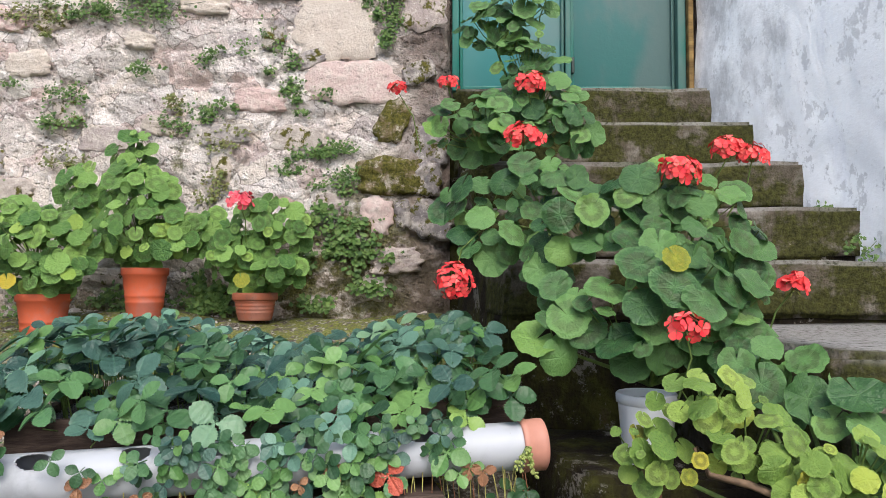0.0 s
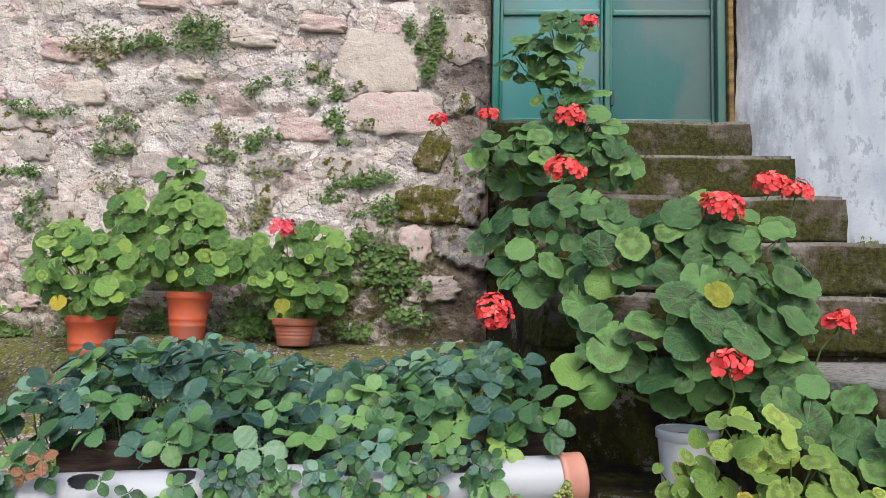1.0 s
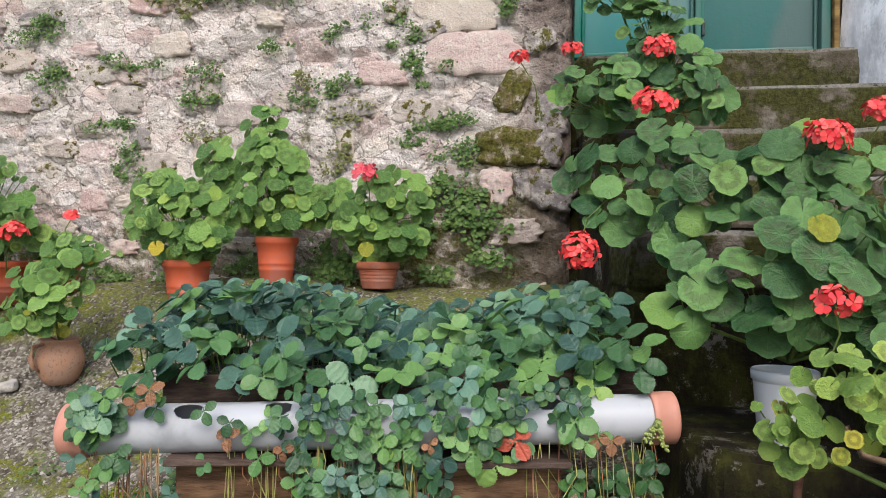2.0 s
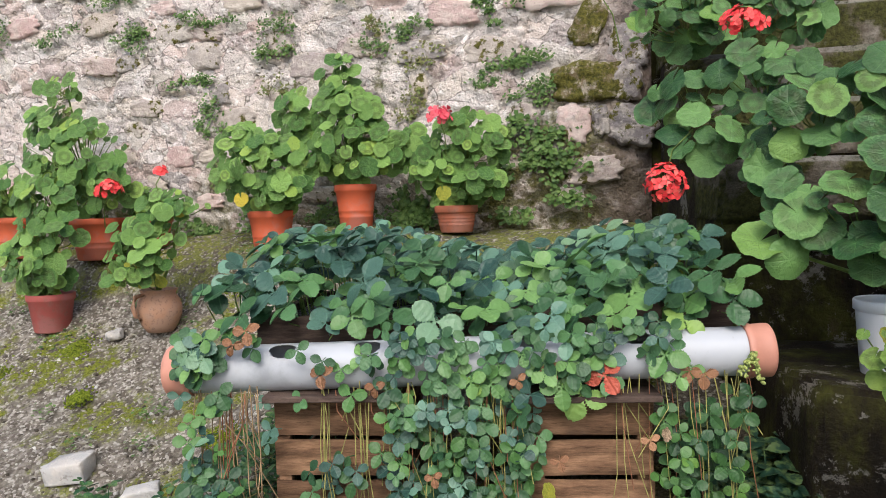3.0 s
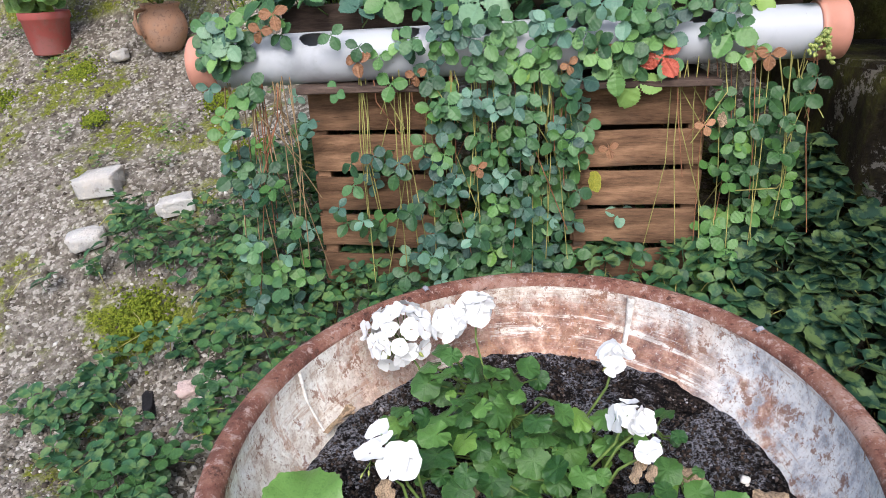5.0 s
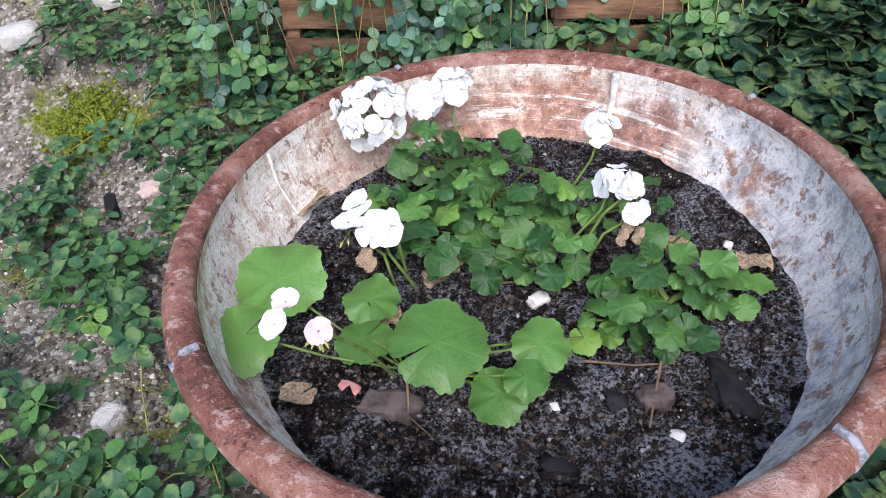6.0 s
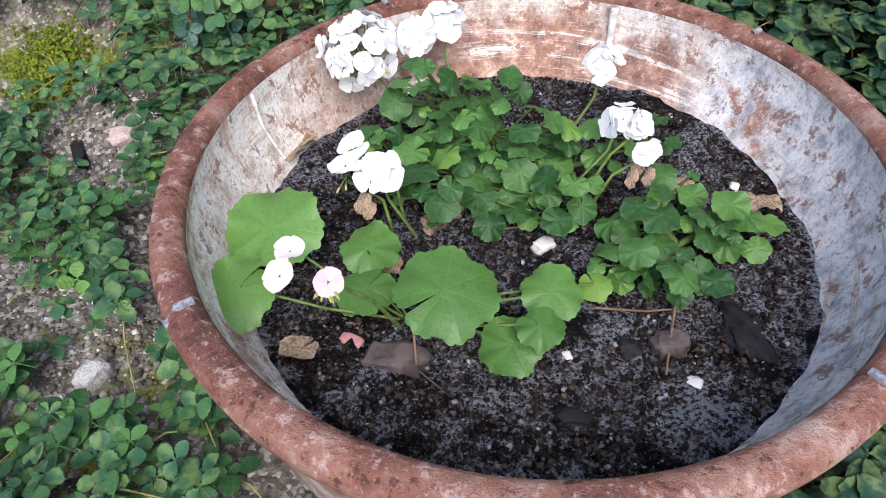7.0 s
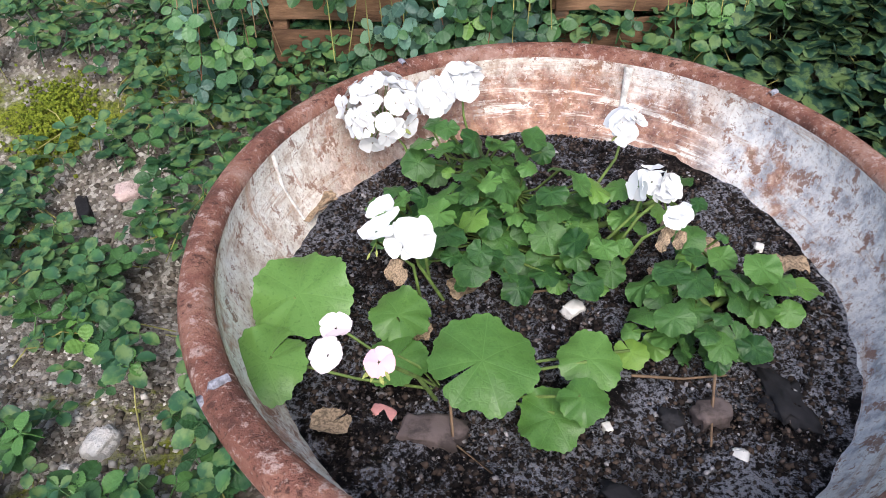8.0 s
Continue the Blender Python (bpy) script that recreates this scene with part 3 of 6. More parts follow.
def value_noise(x, y, seed):
    """Smooth noise on arrays, -1 to 1."""
    rng = np.random.RandomState(seed)
    tab = rng.rand(64, 64) * 2 - 1
    xi, yi = np.floor(x).astype(int), np.floor(y).astype(int)
    fx, fy = x - xi, y - yi
    fx, fy = fx * fx * (3 - 2 * fx), fy * fy * (3 - 2 * fy)
    a, b = tab[xi % 64, yi % 64], tab[(xi + 1) % 64, yi % 64]
    c, d = tab[xi % 64, (yi + 1) % 64], tab[(xi + 1) % 64, (yi + 1) % 64]
    return (a * (1 - fx) + b * fx) * (1 - fy) + (c * (1 - fx) + d * fx) * fy


def fractal(x, y, seed, octaves=4):
    return sum(value_noise(x * 2**k, y * 2**k, seed + k) * 0.5**k for k in range(octaves))


def grid_faces(nx, ny):
    i = np.arange(nx - 1)[:, None] * ny + np.arange(ny - 1)[None, :]
    return np.stack([i, i + ny, i + ny + 1, i + 1], -1).reshape(-1, 4)


def box_bm(size, at=(0, 0, 0), bevel=0.004, cuts=0, rough=0.0, seed=1):
    bm = bmesh.new()
    bmesh.ops.create_cube(bm, size=1, matrix=Matrix.Translation(at) @ Matrix.Diagonal((*size, 1)))
    if cuts:
        bmesh.ops.subdivide_edges(bm, edges=bm.edges[:], cuts=cuts, use_grid_fill=True)
    if bevel:
        edges = [e for e in bm.edges if len(e.link_faces) == 2 and e.calc_face_angle() > 0.5]
        bmesh.ops.bevel(bm, geom=edges, offset=bevel, segments=2, affect="EDGES", profile=0.6)
    if rough:
        for v in bm.verts:
            p = Vector(v.co) * 6 + Vector((seed * 3.1, 0, seed))
            v.co += Vector((noise.noise(p), noise.noise(p + Vector((9, 0, 0))), noise.noise(p + Vector((0, 9, 0))))) * rough
    return bm


def lathe(profile, n=40, wobble=0.0):
    """A turned shape from (radius, height) pairs, about z."""
    verts, faces = [], []
    for k, (r, z) in enumerate(profile):
        for i in range(n):
            a = 2 * math.pi * i / n
            w = 1 + wobble * math.sin(2 * a + k * 0.3)
            verts.append((r * w * math.cos(a), r * w * math.sin(a), z))
    for k in range(len(profile) - 1):
        for i in range(n):
            j = (i + 1) % n
            faces.append((k * n + i, k * n + j, (k + 1) * n + j, (k + 1) * n + i))
    return verts, faces


def tube(points, radii, n=6):
    """A bent tube through points."""
    verts, faces = [], []
    pts = [Vector(p) for p in points]
    for k, p in enumerate(pts):
        d = (pts[min(k + 1, len(pts) - 1)] - pts[max(k - 1, 0)]).normalized()
        u = d.orthogonal().normalized()
        w = d.cross(u)
        r = radii[k] if isinstance(radii, (list, tuple)) else radii
        for i in range(n):
            a = 2 * math.pi * i / n
            verts.append(p + (u * math.cos(a) + w * math.sin(a)) * r)
    for k in range(len(pts) - 1):
        for i in range(n):
            j = (i + 1) % n
            faces.append((k * n + i, k * n + j, (k + 1) * n + j, (k + 1) * n + i))
    return verts, faces


class Heap:
    """Gathers many small pieces into one mesh."""

    def __init__(self):
        self.v, self.f, self.n = [], [], 0

    def add(self, verts, faces, m=None):
        vs = [m @ Vector(v) for v in verts] if m is not None else verts
        self.v.extend(vs)
        self.f.extend([tuple(i + self.n for i in f) for f in faces])
        self.n += len(verts)

    def mesh(self, name, material):
        return mesh_of(name, self.v, self.f, material)


rnd = random.Random(7)


def facing(pos, normal, forward, size, squash=1.0):
    """Pose of a leaf: its face along normal, its tip towards forward."""
    n = normal.normalized()
    f = forward - n * forward.dot(n)
    if f.length < 1e-4:
        f = n.orthogonal()
    f.normalize()
    s = n.cross(f)
    m = Matrix((f, s, n)).transposed().to_4x4()
    return Matrix.Translation(pos) @ m @ Matrix.Diagonal((size, size * squash, size, 1))


def geranium_leaf(seed, n=85, fold=0.03, lobe=0.04, ruffle=0.75, rings=(0.45, 0.8, 1.0), crimp=0.03):
    """A round leaf of radius 1 with seven bulging lobes, a scalloped edge and a sinus at the stalk (towards -x) whose sides meet or overlap."""
    g = random.Random(seed)
    lobes, ph, ps = 7, g.uniform(0, 6), g.uniform(0, 6)
    cup, wave, notch = g.uniform(-0.26, 0.2), g.uniform(0.06, 0.15) * ruffle, g.choice((-0.12, -0.05, 0.03, 0.12))
    wide = [g.uniform(0.88, 1.05) for q in range(lobes + 1)]
    verts, faces = [(-0.12, 0, -0.02)], []
    for k, rr in enumerate(rings):
        for i in range(n):
            u = i / (n - 1)
            gap = notch * (0.4 + 0.6 * rr)
            a = -math.pi + gap + (2 * math.pi - 2 * gap) * u
            q = u * lobes
            w = wide[int(q)] * (1 - q % 1) + wide[min(lobes, int(q) + 1)] * (q % 1)
            bulge = abs(math.cos(lobes * a / 2))
            tooth = abs(math.cos(lobes * a * 2))
            edge = w ** (rr * rr) - lobe * 1.6 * (1 - bulge) ** 1.6 * rr ** 3 - crimp * (1 - tooth) * (k == len(rings) - 1)
            ends = math.exp(-14 * u) + math.exp(-14 * (1 - u))
            r = rr * edge * (1 - 0.10 * ends * rr)
            lap = 0.07 * rr * (math.exp(-10 * u) - math.exp(-10 * (1 - u)))
            z = cup * r * r + wave * r ** 3 * math.sin(3 * a + ph) + 0.4 * wave * r ** 4 * math.sin(8 * a + ps) + fold * r * (1 - bulge * bulge) - 0.06 * r + lap
            verts.append((r * math.cos(a), r * math.sin(a), z))
    for i in range(n - 1):
        faces.append((0, 1 + i, 2 + i))
    for k in range(len(rings) - 1):
        o = 1 + k * n
        for i in range(n - 1):
            faces.append((o + i, o + n + i, o + n + i + 1, o + i + 1))
    return verts, faces


def leaflet(g, length=1.0, width=0.9, n=19):
    """One rounded, finely toothed strawberry leaflet, pleated along its side veins; base at the origin, tip at +x."""
    verts, faces = [], []
    fold, droop, twist = g.uniform(0.10, 0.42), g.uniform(-0.05, 0.32), g.uniform(-0.1, 0.1)
    for i in range(n):
        t = i / (n - 1)
        half = width * 0.5 * math.sin(math.pi * (0.02 + 0.91 * t ** 1.2)) ** 0.66
        tooth = 0.06 * width * (i % 2)
        x = length * (t - 0.07 * (1 - abs(2 * t - 1)))
        z = -droop * t * t * length
        pleat = 0.012 * length * (1 if i % 4 < 2 else -1)
        q = 0.55 * half
        verts += [(x, 0, z), (x + 0.05 * length, q, z + (fold + twist) * q * 1.2 + pleat), (x + 0.05 * length, -q, z + (fold - twist) * q * 1.2 + pleat),
                  (x + 0.09 * length * (1 - t) + tooth * 0.6, half - tooth, z + (fold + twist) * half * 0.85), (x + 0.09 * length * (1 - t) + tooth * 0.6, -half + tooth, z + (fold - twist) * half * 0.85)]
    for i in range(n - 1):
        p, q = 5 * i, 5 * i + 5
        faces += [(p, q, q + 1, p + 1), (p, p + 2, q + 2, q), (p + 1, q + 1, q + 3, p + 3), (p + 2, p + 4, q + 4, q + 2)]
    return verts, faces


def strawberry_leaf(seed, fine=19):
    """Three leaflets on one stalk end; about 1 across."""
    g = random.Random(seed)
    h = Heap()
    for a, s in ((0, 0.54), (98, 0.50), (-98, 0.50)):
        v, f = leaflet(g, s, s * g.uniform(0.72, 0.88), fine)
        h.add(v, f, pose(0.02, 0, 0, g.uniform(-12, 12), g.uniform(-22, 8), a + g.uniform(-12, 12)))
    v, f = tube([(0, 0, 0), (-0.1, 0, -0.15), (-0.22, 0, -0.45)], [0.022, 0.02, 0.018], 4)
    h.add(v, f)
    return h.v, h.f


def ruffled_leaf(seed):
    return geranium_leaf(seed, 85, 0.06, 0.065, 1.9, (0.4, 0.75, 1.0), 0.055)


def broad_leaf(seed):
    return geranium_leaf(seed, 225, 0.035, 0.07, 1.5, (0.25, 0.5, 0.75, 0.92, 1.0), 0.045)


def leaf_set(maker, name, material, seeds):
    return [mesh_of(name, *maker(s), material) for s in seeds]


GB, GD, GL = (leaf_set(geranium_leaf, "leaf", m, range(k, k + 7)) for m, k in ((GER_BRIGHT, 10), (GER_DEEP, 30), (GER_LIME, 50)))
GR, GBR = leaf_set(ruffled_leaf, "leaf", GER_TUB, range(210, 218)), leaf_set(broad_leaf, "leaf", GER_BROAD, range(220, 226))
GDEAD = leaf_set(ruffled_leaf, "dead_leaf", plain("dead_leaf_tissue", (0.40, 0.29, 0.19), 0.9, 0.6, 6), range(240, 243))
GY = leaf_set(geranium_leaf, "leaf", YELLOWED, range(90, 92))
SB, SU, SL, SG = (leaf_set(strawberry_leaf, "leaf", m, range(k, k + 7)) for m, k in ((STRAW, 110), (STRAW_BLUE, 130), (STRAW_LIGHT, 150), (STRAW_GROUND, 170)))
SD, SR = leaf_set(strawberry_leaf, "leaf", DRY_LEAF, range(190, 193)), leaf_set(strawberry_leaf, "leaf", RED_LEAF, range(195, 197))


def floret(h, m, g, petals=5, width=1.0):
    """Five rounded petals round a narrow throat."""
    for i in range(petals):
        a = 2 * math.pi * i / petals + g.uniform(-0.15, 0.15)
        vs, cup, k = [(0.05, 0, -0.05)], g.uniform(-0.05, 0.22), g.uniform(0.88, 1.1)
        for q, (px, py) in enumerate(((0.30, 0.19), (0.60, 0.40), (0.88, 0.50), (1.10, 0.40), (1.19, 0.15))):
            py *= width
            vs += [(px * k, py, cup * py + 0.05 * math.sin(q * 2 + a)), (px * k, -py, cup * py + 0.05 * math.cos(q * 2 + a))]
        vs.append((0.70, 0, -0.05))
        ring = [0, 2, 4, 6, 8, 10, 9, 7, 5, 3, 1]
        fs = [(ring[q], ring[(q + 1) % 11], 11) for q in range(11)]
        h.add(vs, fs, m @ Matrix.Rotation(a, 4, "Z") @ Matrix.Rotation(g.uniform(-0.4, 0.2), 4, "Y"))


def flower_head(parent, at, radius, material, count=26, seed=0, stalk_from=None, buds=0, label="", up=(0, -0.3, 1)):
    """An umbel: florets spread evenly over a dome, each on its own short stalk."""
    g = random.Random(seed)
    h, pedicels = Heap(), Heap()
    at = Vector(at)
    axis = Vector(up).normalized()
    side = axis.orthogonal().normalized()
    other = axis.cross(side)
    full = count > 8
    dome = radius * (0.80 if full else 0.62 if count > 3 else 0.35)
    span = 1.32 if full else 0.95 if count > 3 else 0.3
    foot = at - axis * dome * 0.45
    spin = g.uniform(0, 6)
    for i in range(count):
        c = 1 - span * (i + 0.5) / count
        a = spin + 2.39996 * i + g.uniform(-0.25, 0.25)
        q = math.sqrt(max(0, 1 - c * c))
        d = (axis * c + (side * math.cos(a) + other * math.sin(a)) * q).normalized()
        p = at + d * dome * g.uniform(0.82, 1.08) - axis * dome * 0.25 * max(0, c)
        size = (dome * math.sqrt(2 * span / count) * 0.88 if full else radius * 0.5) * g.uniform(0.85, 1.15)
        floret(h, facing(p, d + Vector((g.uniform(-0.3, 0.3), -0.15 + g.uniform(-0.3, 0.3), 0.15)), Vector((g.uniform(-1, 1), g.uniform(-1, 1), 0.1)), size), g, 5, 1.4 if material == PETAL_WHITE or not full else 1.05)
        v, f = tube([foot, p - d * size * 0.1], 0.0009, 3)
        pedicels.add(v, f)
    spots = []
    for i in range(buds):
        d = Vector((g.uniform(-1, 1), g.uniform(-1, 0.3), g.uniform(-1.2, -0.3))).normalized()
        spots.append((d, at + d * radius * g.uniform(0.5, 0.8)))
        v, f = tube([foot, spots[-1][1]], 0.0008, 3)
        pedicels.add(v, f)
    head = part("flower_head", h.mesh("flower_head", material), None, parent, label)
    tagged(part("pedicel", pedicels.mesh("pedicel", STEM), None, head), kind="stuff")
    if stalk_from is not None:
        s = Vector(stalk_from)
        mid = (s + foot) / 2 + Vector((g.uniform(-0.02, 0.02), -0.01, 0.02))
        part("flower_stalk", mesh_of("flower_stalk", *tube([s, mid, foot], [0.0026, 0.0022, 0.0019], 6), STEM), None, parent)
    if buds:
        shape = mesh_of("flower_bud", *lathe([(0.0005, -1), (0.32, -0.5), (0.36, 0.1), (0.15, 0.8), (0.0005, 1)], 6), BUD)
        for d, p in spots:
            part("flower_bud", shape, None, head, m=facing(p, d, Vector((0, 0, 1)), max(0.0042, radius * 0.14)))
    return head


def foliage(plant, root, blobs, sets, size, density=1.0, seed=0, front=0.75, petiole=0.0018, toward=(0, -0.76, 0.52), tired=0):
    """Leaves over the front and top of rounded masses (x, y, z, half width, half height), each on its own stalk from the root."""
    g = random.Random(seed)
    stalks = Heap()
    root = Vector(root)
    taken = []
    for x, y, z, rx, rz in blobs:
        c = Vector((x, y, z))
        count = max(6, int(density * 2.7 * (rx * rz) / (size * size)))
        hub = c + Vector((0, 0.03, -rz * 0.5))
        mid = (root + hub) / 2 + Vector((g.uniform(-0.03, 0.03), -0.01, 0.0))
        v, f = tube([root, mid, hub], [0.006, 0.005, 0.004], 6)
        stalks.add(v, f)
        for i in range(count):
            best = None
            for k in range(5):
                a, q = g.uniform(0, 2 * math.pi), math.sqrt(g.random())
                u, w = q * math.cos(a), q * math.sin(a)
                depth = -front * rx * math.sqrt(max(0, 1 - q * q)) * g.uniform(0.0, 1.15) + g.uniform(-0.01, 0.02)
                p = c + Vector((u * rx, depth, w * rz))
                gap = min(((p.x - o.x) ** 2 + 0.5 * (p.y - o.y) ** 2 + (p.z - o.z) ** 2 for o in taken), default=9)
                if best is None or gap > best[0]:
                    best = (gap, u, w, p)
            gap, u, w, p = best
            taken.append(p)
            n = Vector(toward) + Vector((u * 0.4, 0.15 * w, 0.34 * w)) + Vector((g.gauss(0, 0.26), g.gauss(0, 0.24), g.gauss(0, 0.26)))
            fw = Vector((u + g.uniform(-0.5, 0.5), -0.5, w * 0.5 - 0.75))
            s = size * g.choice((0.45, 0.62, 0.78, 0.9, 1.0, 1.1, 1.15)) * (0.9 + 0.2 * g.random())
            me = g.choice(sets)
            if tired and g.random() < tired:
                me, s = g.choice(GY), s * 0.75
            m = facing(p, n, fw, s, g.uniform(0.88, 1.08))
            part("leaf", me, None, plant, m=m)
            foot = m @ Vector((-0.12, 0, -0.02))
            bend = (foot + hub) / 2 + Vector((0, 0, -0.012))
            v, f = tube([hub, bend, foot], petiole, 4)
            stalks.add(v, f)
    tagged(part("stem", stalks.mesh("stem", STEM), None, plant), kind="stuff")


def height(x, y):
    """The ground: level near the tub, a bank rising to a ledge at the foot of the wall."""
    h = np.interp(y, [-50, 1.10, 1.30, 1.85, 2.05, 2.44, 2.60, 2.72, 2.80, 2.875, 2.95, 3.4, 60], [-0.10, -0.10, -0.05, 0.28, 0.37, 0.58, 0.70, 0.87, 0.925, 0.965, 0.975, 0.98, 0.98])
    tilt = np.interp(x, [-2.9, -2.0, -1.5, -1.17, -0.6], [-0.04, -0.03, -0.012, 0.012, -0.02]) * np.clip((y - 2.5) / 0.3, 0, 1)
    return h + tilt


def ground_z(x, y):
    return float(height(np.array(x), np.array(y)))

# ---- the ground, walls and stair ----


def build_ground():
    fine = np.arange(-3.6, 1.61, 0.03)
    xs = np.concatenate([[-400, -120, -40, -15, -7, -4.6], fine, [2.2, 4, 8, 16, 40, 120, 400]])
    fy = np.arange(-0.3, 3.16, 0.03)
    ys = np.concatenate([[-400, -120, -40, -15, -5, -2, -0.8], fy, [3.5, 6, 15, 40, 120, 400]])
    X, Y = np.meshgrid(xs, ys, indexing="ij")
    Z = height(X, Y) + 0.022 * fractal(X * 2.6 + 50, Y * 2.6 + 50, 3, 5) * (np.abs(X) < 5)
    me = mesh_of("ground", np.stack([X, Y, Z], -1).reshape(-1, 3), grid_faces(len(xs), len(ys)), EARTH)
    return tagged(part("ground", me, None, None), "gravelly earth bank with moss rising to the wall", "ground", kind="structure")


def build_wall():
    """Rubble wall with a worn lime coat: a relief front, a body behind it."""
    xs, zs = np.arange(-4.6, 0.041, 0.014), np.arange(0.55, 3.31, 0.014)
    X, Z = np.meshgrid(xs, zs, indexing="ij")
    rng = np.random.RandomState(5)
    sx, sz = rng.uniform(-4.8, 0.3, 260), rng.uniform(0.4, 3.5, 260)
    d = np.sqrt((X[..., None] - sx) ** 2 * 0.55 + (Z[..., None] - sz) ** 2 * 1.6)
    idx = np.argsort(d, -1)[..., :2]
    f1, f2 = np.take_along_axis(d, idx[..., :1], -1)[..., 0], np.take_along_axis(d, idx[..., 1:2], -1)[..., 0]
    lift = rng.uniform(-0.3, 1.0, 260)[idx[..., 0]]
    rel = np.clip((f2 - f1) / 0.05, 0, 1) * 0.022 * np.clip(lift, 0, 1) - 0.020 * np.clip(1 - (f2 - f1) / 0.018, 0, 1) * (lift > 0.25)
    rel = rel + 0.022 * fractal(X * 3 + 20, Z * 3 + 7, 11, 5) + 0.007 * value_noise(X * 36 + 90, Z * 44 + 90, 31) + 0.006 * value_noise(X * 62 + 30, Z * 62 + 10, 32)
    Y = 3.10 - rel
    Y = Y + np.clip((X + 0.03) / 0.07, 0, 1) ** 2 * 0.06
    n1, n2 = len(xs), len(zs)
    v = np.stack([X, Y, Z], -1).reshape(-1, 3)
    f = [tuple(int(q) for q in reversed(r)) for r in grid_faces(n1, n2)]
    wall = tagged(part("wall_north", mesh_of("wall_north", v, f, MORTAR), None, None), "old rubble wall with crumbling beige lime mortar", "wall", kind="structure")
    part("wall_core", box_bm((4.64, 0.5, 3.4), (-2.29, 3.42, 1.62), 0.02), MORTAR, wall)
    return wall


def stone_mesh(seed, material):
    """An irregular, flattened stone about 1 x 0.5 x 1, rounded at the edges."""
    g = random.Random(seed)
    n = 17
    verts, faces = [], []
    off = g.uniform(0, 50)
    for i in range(n):
        for j in range(n):
            u, w = 2 * i / (n - 1) - 1, 2 * j / (n - 1) - 1
            k = max(abs(u), abs(w))
            x, z = u * math.sqrt(1 - 0.28 * w * w) * 0.5, w * math.sqrt(1 - 0.28 * u * u) * 0.5
            nn = noise.noise(Vector((u * 1.3 + off, w * 1.3, seed)))
            y = -0.5 * (1 - k**6) * (0.7 + 0.5 * nn + 0.5 * noise.noise(Vector((u * 4 + off, w * 4, 2)))) + (0.4 if k > 0.99 else 0)
            s = 1 + 0.22 * noise.noise(Vector((u * 2.2, off, w * 2.2))) + 0.06 * noise.noise(Vector((u * 6, off, w * 6)))
            y += 0.10 * noise.noise(Vector((u * 9 + off, w * 9, 5)))
            verts.append((x * s, y, z * s))
    for i in range(n - 1):
        for j in range(n - 1):
            faces.append((i * n + j, (i + 1) * n + j, (i + 1) * n + j + 1, i * n + j + 1))
    return mesh_of("stone", verts, faces, material)


def build_wall_stones(wall):
    named = [
        (-0.21, 1.56, 0.31, 0.17, MOSS_STONE, 0), (-0.28, 1.39, 0.15, 0.17, PINK_STONE, 8), (-0.165, 1.40, 0.08, 0.13, DARK_STONE, -5), (-0.04, 1.38, 0.21, 0.17, DARK_STONE, 14),
        (-0.78, 1.89, 0.24, 0.11, PINK_STONE, 3), (-0.39, 1.97, 0.42, 0.19, PINK_STONE, 2), (-0.45, 2.21, 0.36, 0.30, PALE_STONE, 0), (-0.10, 2.01, 0.15, 0.10, DARK_STONE, -20),
        (-0.21, 1.80, 0.13, 0.20, MOSS_STONE, 25), (-0.70, 2.19, 0.06, 0.11, DARK_STONE, 4), (-0.75, 2.15, 0.06, 0.08, RUBBLE, 0), (-0.56, 2.07, 0.15, 0.08, DARK_STONE, -25),
        (-0.62, 1.72, 0.24, 0.12, RUBBLE, 2), (-0.93, 1.74, 0.22, 0.10, RUBBLE, -4), (-1.20, 1.78, 0.18, 0.09, RUBBLE, 5), (-1.45, 1.72, 0.22, 0.12, RUBBLE, 0),
        (-0.05, 1.70, 0.16, 0.18, DARK_STONE, 0), (-0.08, 2.30, 0.20, 0.22, RUBBLE, 0), (-0.06, 1.55, 0.12, 0.16, DARK_STONE, 0), (-0.20, 1.20, 0.24, 0.12, RUBBLE, -6),
    ]
    kinds = {}
    for m in (MOSS_STONE, PINK_STONE, DARK_STONE, PALE_STONE, RUBBLE):
        kinds[m.name] = [stone_mesh(k + 3, m) for k in range(4)]
    for x, z, w, h, m, turn in named:
        part("stone", rnd.choice(kinds[m.name]), None, wall, m=pose(x, 3.074 if z < 1.6 else 3.084, z, 0, turn, 0) @ Matrix.Diagonal((w, 0.05 if z < 1.6 else 0.026, h, 1)))
    g = random.Random(21)
    spots = []
    for i in range(400):
        x, z = g.uniform(-3.9, -0.1), g.uniform(0.9, 2.75)
        if all(abs(x - a) > 0.16 or abs(z - b) > 0.09 for a, b in spots) and all(abs(x - q[0]) > 0.5 * q[2] + 0.07 or abs(z - q[1]) > 0.5 * q[3] + 0.05 for q in named):
            spots.append((x, z))
        if len(spots) >= 85:
            break
    for x, z in spots:
        m = g.choice((RUBBLE, RUBBLE, RUBBLE, PINK_STONE, PALE_STONE))
        part("stone", g.choice(kinds[m.name]), None, wall, m=pose(x, g.uniform(3.082, 3.096), z, 0, g.uniform(-12, 12), 0) @ Matrix.Diagonal((g.uniform(0.09, 0.24), 0.026, g.uniform(0.06, 0.13), 1)))


